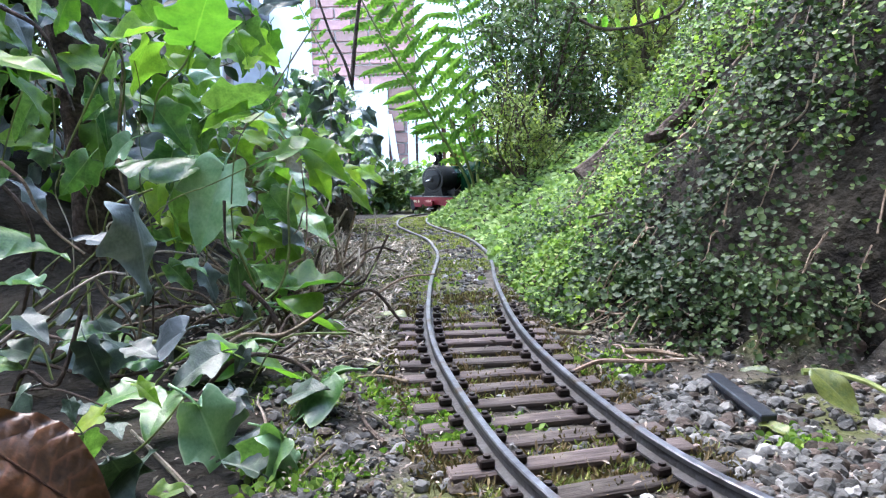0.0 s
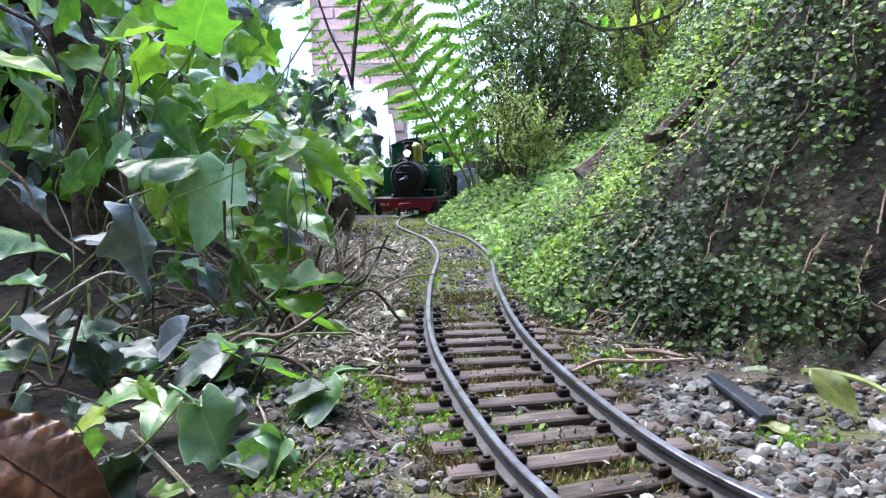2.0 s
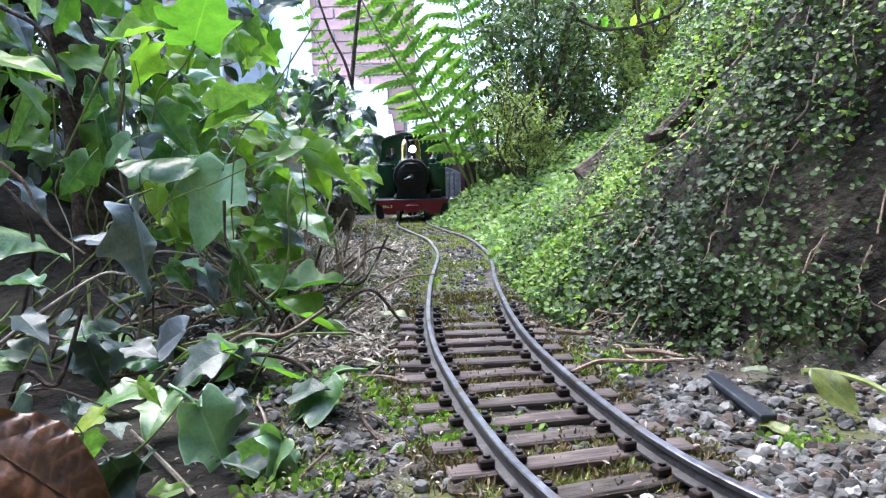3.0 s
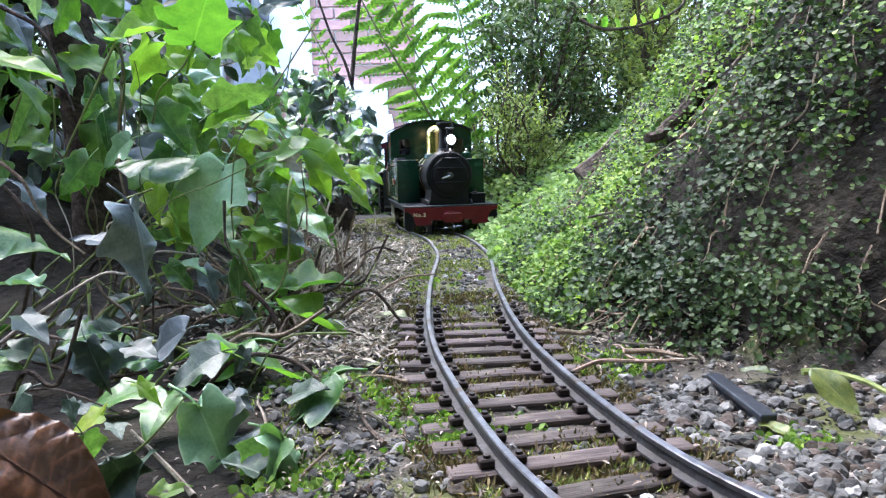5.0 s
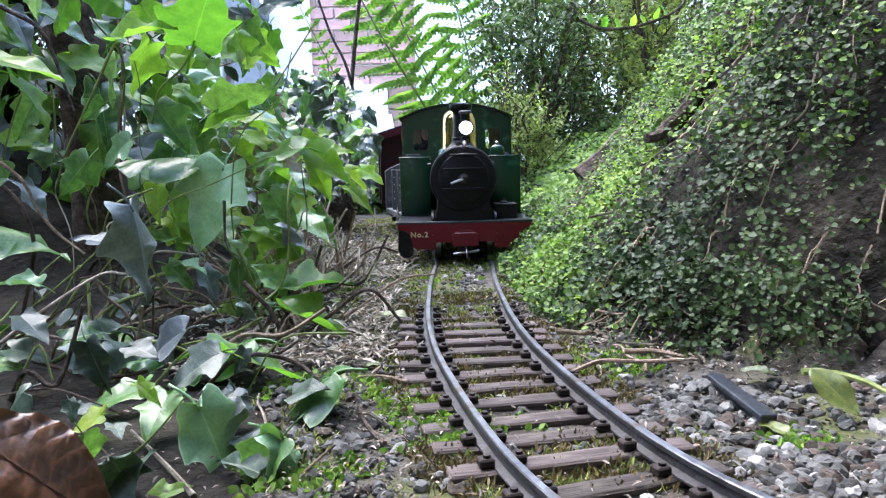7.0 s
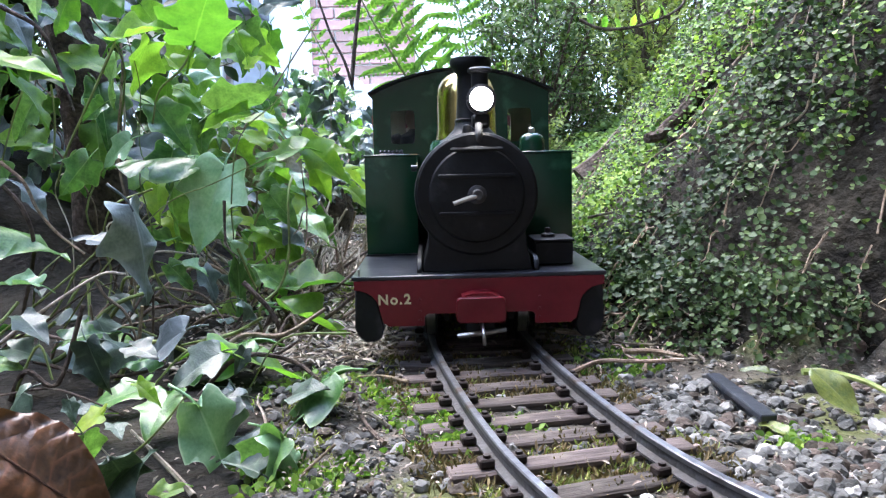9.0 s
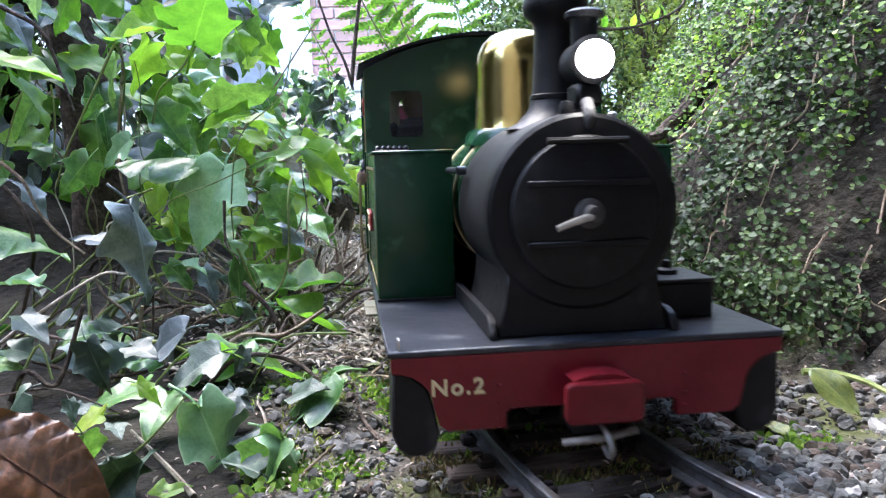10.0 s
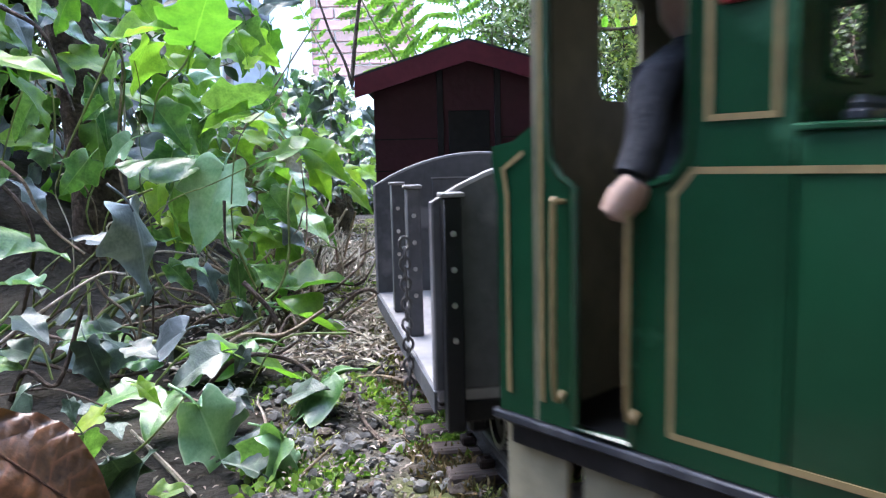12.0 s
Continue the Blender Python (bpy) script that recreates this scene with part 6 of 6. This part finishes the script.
# ---- house beyond the garden ----
def house():
    y = 5.0
    ho = thing("house", "brick house with white painted woodwork", "house")
    wall = part("wall", box(-6.0, 6.0, y + 0.02, y + 0.25, -0.3, 3.2), "mortar", ho, "brick wall with pale joints", smooth=False)
    bm = box(-0.1065, 0.1065, 0, 0.022, -0.0315, 0.0315, 0.003, 1)
    me = bpy.data.meshes.new("brick")
    bm.to_mesh(me)
    bm.free()
    me.materials.append(M["brick"])
    for row in range(21):
        for col in range(10):
            b = new("brick", me)
            b.parent = wall
            b.matrix_basis = pose(-1.36 + 0.225 * col + (0.1125 if row % 2 else 0), y - 0.002, -0.05 + 0.075 * row)
    w1 = part("window", box(-1.16, -0.84, y - 0.06, y - 0.004, 0.62, 1.6, 0.006, 1), "white", ho, "white painted window frame")
    part("window_sill", box(-1.22, -0.50, y - 0.14, y - 0.004, 0.555, 0.618, 0.008, 1), "white", w1)
    part("canopy", box(-2.2, -1.10, y - 0.5, y - 0.004, 1.02, 1.10, 0.008, 1), "grey_paint", ho, "grey overhanging canopy")
    part("canopy_post", box(-1.30, -1.12, y - 0.3, y - 0.07, 0.45, 1.02, 0.008, 1), "grey_paint", ho)
    dr = part("door", box(-0.60, -0.345, y - 0.07, y - 0.004, -0.25, 0.60, 0.006, 1), "white", ho, "white painted door")
    part("door_post", box(-0.215, -0.165, y - 0.08, y - 0.004, -0.25, 0.36, 0.006, 1), "white", dr)
    part("downpipe", tube([(-0.34, y - 0.05, 0.40), (-0.30, y - 0.05, 0.1), (-0.27, y - 0.05, -0.25)], 0.022, 10), "white", ho, "white plastic downpipe")
    part("rendered_wall", box(-0.15, 2.6, y - 0.08, y - 0.004, -0.3, 2.9, 0.01, 1), "white", ho, "pale rendered wall")
    part("rendered_wall", box(-5.6, -1.42, y - 0.07, y - 0.004, -0.3, 2.9, 0.01, 1), "white", ho, "pale rendered wall")
    part("roof", prism([(y - 0.5, 3.0), (y - 0.5, 3.08), (y + 3.2, 4.9), (y + 3.2, 4.8)], (-6.3, 6.3), axis="x"), "grey_paint", ho, "slate roof")


house()


# ---- plain unseen walls and overhead slab, added round the camera to block light ----
def shading_walls():
    tagged(put(box(-1.0, 1.0, -0.75, -0.55, -0.3, 2.3, 0.01, 1), "shade_wall_south", "old_wall"), "plain unseen wall added behind the camera to block light", "wall", kind="structure")
    tagged(put(box(1.0, 1.2, -0.75, 2.2, -0.3, 1.9, 0.01, 1), "shade_wall_east", "old_wall"), "plain unseen wall added beyond the bank to shade it", "wall", kind="structure")
    tagged(put(box(-1.2, -1.0, -0.75, 1.0, -0.3, 0.8, 0.01, 1), "shade_wall_west", "old_wall"), "plain unseen wall added beyond the ivy to block light", "wall", kind="structure")
    # Slab out of view; keeps overhead sky off the near gravel and bank.
    tagged(put(prism([(-0.12, -0.548), (0.998, -0.548), (0.998, 0.95), (0.36, 0.64), (0.13, 0.24), (-0.12, 0.10)], (0.80, 0.84), axis="z"), "ceiling", "old_wall", smooth=False), "plain unseen slab added overhead to shade the near ground and bank", "ceiling", kind="structure")


M["old_wall"] = mat("old_wall", (0.24, 0.235, 0.22), (0.16, 0.155, 0.145), 7, 0.9, 0, 0.4, 6)
shading_walls()


# ---- driver figure in the cab, one plain shape ----
def driver():
    bm = join(
        moved(lathe([(0, 0.0), (0.0105, 0.0), (0.0115, 0.018), (0.0135, 0.034), (0.0125, 0.040), (0.006, 0.044), (0.0045, 0.0455), (0.0070, 0.049), (0.0075, 0.054), (0.0060, 0.0585), (0.0078, 0.0590), (0.0076, 0.0620), (0, 0.0635)], 18), pose(-0.030, 0.185, 0.0640)),
        box(-0.040, -0.020, 0.178, 0.192, 0.0363, 0.066, 0.003, 2),
        tube(bend([(-0.0405, 0.183, 0.1030), (-0.050, 0.1815, 0.0985), (-0.0545, 0.1805, 0.0890), (-0.0575, 0.1810, 0.0835)], 5), 0.0046, 10, 0.72),
        moved(lathe([(0, -0.0045), (0.0025, -0.0036), (0.0033, 0), (0.0026, 0.0034), (0, 0.0045)], 12), pose(-0.0590, 0.1815, 0.0800, 30, 20, 0)))
    ob = put(bm, "driver_figure", ["doll_coat", "doll_skin"])
    for p in ob.data.polygons:
        c = p.center
        p.material_index = 1 if (c.x < -0.0555 and c.z < 0.0828) or 0.1095 < c.z < 0.1225 else 0
    return tagged(ob, "small model driver figure in a dark coat", "figurine")


figure = driver()


# ---- wagons: y from the leading end to the trailing end ----
def wagon_gear(wg, length, half, up=0.0):
    for y in (0.026, length - 0.026):
        for sx in (-1, 1):
            w = part("wheel", moved(wheel_mesh(0.0100), pose(0, 0, 0, 0, -90 if sx < 0 else 90, 0) @ pose(0, 0, 0, 180)), "loco_black", wg, "black wheel", pose(sx * 0.0225, y, 0.0100))
            part("tyre", moved(lathe([(0.0084, -0.0031), (0.0100, -0.0032), (0.0101, -0.0015), (0.0101, 0.0020), (0.0084, 0.0020)], 24), pose(0, 0, 0, 0, -90 if sx < 0 else 90, 0) @ pose(0, 0, 0, 180)), "steel", w)
            part("axle_guard", join(prism([(y - 0.009, 0.0255), (y + 0.009, 0.0255), (y + 0.004, 0.0080), (y - 0.004, 0.0080)], (sx * 0.0290, sx * 0.0302), axis="x"), box(sx * 0.0315 - 0.003, sx * 0.0315 + 0.003, y - 0.004, y + 0.004, 0.0068, 0.0138, 0.001, 1)), "loco_black", wg)
        part("axle", moved(lathe([(0.0015, -0.0225), (0.0015, 0.0225)], 8), pose(0, y, 0.0100, 0, 90)), "loco_black", wg)
    part("underframe", join(box(-0.031, -0.0275, 0.0, length, 0.0205 + up, 0.0244 + up, 0.0004, 1), box(0.0275, 0.031, 0.0, length, 0.0205 + up, 0.0244 + up, 0.0004, 1), box(-half + 0.003, half - 0.003, 0.0, 0.003, 0.0185 + up, 0.0244 + up, 0.0004, 1), box(-half + 0.003, half - 0.003, length - 0.003, length, 0.0185 + up, 0.0244 + up, 0.0004, 1)), "loco_black", wg)
    part("coupling", tube([(0, -0.010, 0.0175), (0, length + 0.010, 0.0175)], 0.0016, 8), "loco_black", wg)


W1, W2 = 0.150, 0.160


def flat_wagon():
    wg = thing("stake_wagon", "grey flat wagon with arched end boards and chained stakes", "model wagon")
    h = 0.048
    wagon_gear(wg, W1, h)
    part("deck", box(-h, h, 0.0, W1, 0.0245, 0.0277, 0.0004, 1), "wagon_deck", wg, "pale worn grey deck")
    for sx in (-1, 1):
        part("deck_edge", box(sx * (h + 0.0004) - 0.0004, sx * (h + 0.0004) + 0.0004, 0.001, W1 - 0.001, 0.0215, 0.0272), "wagon_grey", wg)
    arc = [(h * (1 - 2 * k / 14), 0.0765 + 0.0135 * (1 - (1 - 2 * k / 14) ** 2)) for k in range(15)]
    for y in (0.0, W1 - 0.0018):
        eb = part("end_board", prism([(-h, 0.0278), (h, 0.0278)] + arc, (y, y + 0.0018)), "wagon_grey", wg, "grey end board with arched top", smooth=False)
        part("end_rim", tube([(a, y + 0.0009, b) for a, b in [(-h, 0.0278)] + arc[::-1] + [(h, 0.0278)]], 0.0010, 6), "wagon_deck", eb)
        part("notice_plate", box(-0.022, 0.004, y - 0.0006, y + 0.0024, 0.050, 0.079, 0.0003, 1), "wagon_grey", eb, "grey plate with pale top edge")
        part("plate_edge", box(-0.0225, 0.0045, y - 0.0008, y + 0.0026, 0.079, 0.0797), "wagon_deck", eb)
    for y in (-0.0052, 0.060, 0.102):
        for sx in (-1, 1):
            x = sx * (h - 0.004)
            tall = 0.078
            st = part("stake", box(x - 0.0024, x + 0.0024, y, y + 0.0048, 0.0278 if y > 0 else 0.018, tall, 0.0004, 1), "loco_black" if y < 0.01 else "wagon_grey", wg, "upright square stake")
            part("stake_cap", box(x - 0.0030, x + 0.0030, y - 0.0005, y + 0.0053, tall, tall + 0.0012, 0.0003, 1), "wagon_deck", st)
            for z in (0.042, 0.051, 0.060, 0.069):
                part("rivet", moved(lathe([(0.0008, 0), (0.0007, 0.0006), (0, 0.0008)], 8), pose(x, y, z, 90)), "steel", st)
            for z in (0.0735, 0.0585):
                part("stake_bar", tube(bend([(x, y + 0.0048, z), (x - sx * 0.002, y + 0.012, z - 0.003), (x - sx * 0.004, y + 0.022, z + 0.001)], 4), 0.0008, 6), "steel", st, "bright bent wire")
    for sx in (-1, 1):
        links = []
        for k in range(16):
            links.append(moved(tube([(0.0016 * math.cos(a), 0, 0.0021 * math.sin(a)) for a in [2 * math.pi * j / 10 for j in range(11)]], 0.0005, 5), pose(sx * (h + 0.0022), 0.040 - 0.0002 * k, 0.062 - 0.0031 * k, 0, 0, 90 * (k % 2))))
        part("chain", join(*links), "rail_web", wg, "dark hanging chain")
    return wg


def box_van():
    wg = thing("box_van", "dark maroon boarded van with a pitched black roof", "model wagon")
    h = 0.0480
    wagon_gear(wg, W2, h, 0.0061)
    part("floor", box(-h, h, 0.0, W2, 0.0306, 0.0345, 0.0004, 1), "loco_black", wg)
    top, apex = 0.1290, 0.1430
    for y0, y1 in ((0.0, 0.002), (W2 - 0.002, W2)):
        e = part("end_wall", prism([(-h, 0.0346), (h, 0.0346), (h, top), (0, apex), (-h, top)], (y0, y1)), "van_maroon", wg, "maroon end wall", smooth=False)
        yy = y0 - 0.0016 if y0 == 0 else y1
        for x in (-0.0145, 0.0145):
            part("end_post", box(x - 0.0016, x + 0.0016, yy, yy + 0.0016, 0.0346, apex - 0.010, 0.0003, 1), "loco_black", e)
        part("end_window", box(-0.0105, 0.0105, yy + 0.0006, yy + 0.0016, 0.072, 0.112, 0.0003, 1), "dark_void", e, "dark end window")
        for z in (0.050, 0.066, 0.082, 0.098):
            for x0, x1 in ((-h, -0.0165), (0.0165, h)):
                part("board_joint", box(x0, x1, yy + 0.0011, yy + 0.0016, z, z + 0.0006), "dark_void", e)
    for sx in (-1, 1):
        x0, x1 = sorted((sx * h, sx * (h - 0.002)))
        s = part("side_wall", box(x0, x1, 0.0021, W2 - 0.0021, 0.0346, top), "van_maroon", wg, "maroon side boards")
        for z in (0.050, 0.066, 0.082, 0.098):
            part("board_joint", box(sx * h - 0.0004, sx * h + 0.0004, 0.004, W2 - 0.004, z, z + 0.0006), "dark_void", s)
        part("sliding_door", box(min(sx * h, sx * (h + 0.0022)), max(sx * h, sx * (h + 0.0022)), 0.05, 0.10, 0.037, 0.108, 0.0005, 1), "van_maroon", s)
    o = 0.0085
    slope = (apex - top) / h
    ov = [(-h - o, top - slope * o + 0.0008), (0, apex + 0.0008), (h + o, top - slope * o + 0.0008), (h + o, top - slope * o + 0.0032), (0, apex + 0.0036), (-h - o, top - slope * o + 0.0032)]
    rf = part("roof", prism(ov, (-0.008, W2 + 0.008)), "roof_felt", wg, "black felt pitched roof", smooth=False)
    for y in (-0.0095, W2 + 0.0081):
        for sx in (-1, 1):
            part("barge_board", prism([(0, apex - 0.0075), (0, apex + 0.0022), (sx * (h + o), top - slope * o + 0.0018), (sx * (h + o), top - slope * o - 0.0078)], (y, y + 0.0014)), "barge", rf, "maroon barge board", smooth=False)
    return wg


M["barge"] = mat("barge", (0.10, 0.016, 0.026), (0.07, 0.012, 0.02), 50, 0.5, 0, 0.1, 6)
wagon = flat_wagon()
van = box_van()


# ---- what moves ----
def motions():
    rows = [(0.0, -0.0235, 1.575, -36), (0.5, -0.0400, 1.500, -28), (1.0, -0.0535, 1.425, -20.5), (1.5, -0.0620, 1.368, -14.3), (2.0, -0.0643, 1.3116, -8.7), (2.5, -0.0580, 1.242, -3),
            (3.0, -0.0477, 1.168, 1.8), (4.0, -0.0180, 1.030, 7.5), (5.0, 0.0114, 0.891, 9.1), (5.5, 0.0205, 0.820, 7.6), (6.0, 0.0255, 0.748, 5.0), (6.5, 0.0235, 0.687, 2.8), (7.0, 0.0192, 0.625, 0.7),
            (8.0, 0.0150, 0.480, -0.6), (9.0, 0.0163, 0.3305, 0.9), (9.5, 0.0252, 0.2667, 3.3), (10.0, 0.0420, 0.2025, 7.4), (10.5, 0.0662, 0.1468, 12.8), (10.8, 0.0880, 0.1140, 17.6), (11.2, 0.1166, 0.0712, 23.4), (11.6, 0.1550, 0.0468, 32), (12.0, 0.1960, 0.0275, 41.8)]
    keys = [(t, pose(x, y, drop(y), 0, 0, a)) for t, x, y, a in rows]
    walk(loco, keys)
    walk(figure, keys)
    turns = []
    for t, x, y, a in rows:
        rear = (x - 0.180 * math.sin(radians(a)), y + 0.180 * math.cos(radians(a)))
        i = int(np.argmin(np.hypot(LINE_X - rear[0], LINE_Y - rear[1])))
        turns.append((t, LINE_S[i] + 0.0345))
    for ob, gap, length in ((wagon, 0.007, W1), (van, 0.007 + W1 + 0.036, W2)):
        keyed = []
        for t, s in turns:
            front, back = line(s + gap + 0.026), line(s + gap + length - 0.026)
            a = math.atan2(-(back[0] - front[0]), back[1] - front[1])
            x, y = front[0] + 0.026 * math.sin(a), front[1] - 0.026 * math.cos(a)
            keyed.append((t, pose(x, y, drop(y), 0, 0, math.degrees(a))))
        walk(ob, keyed)


motions()
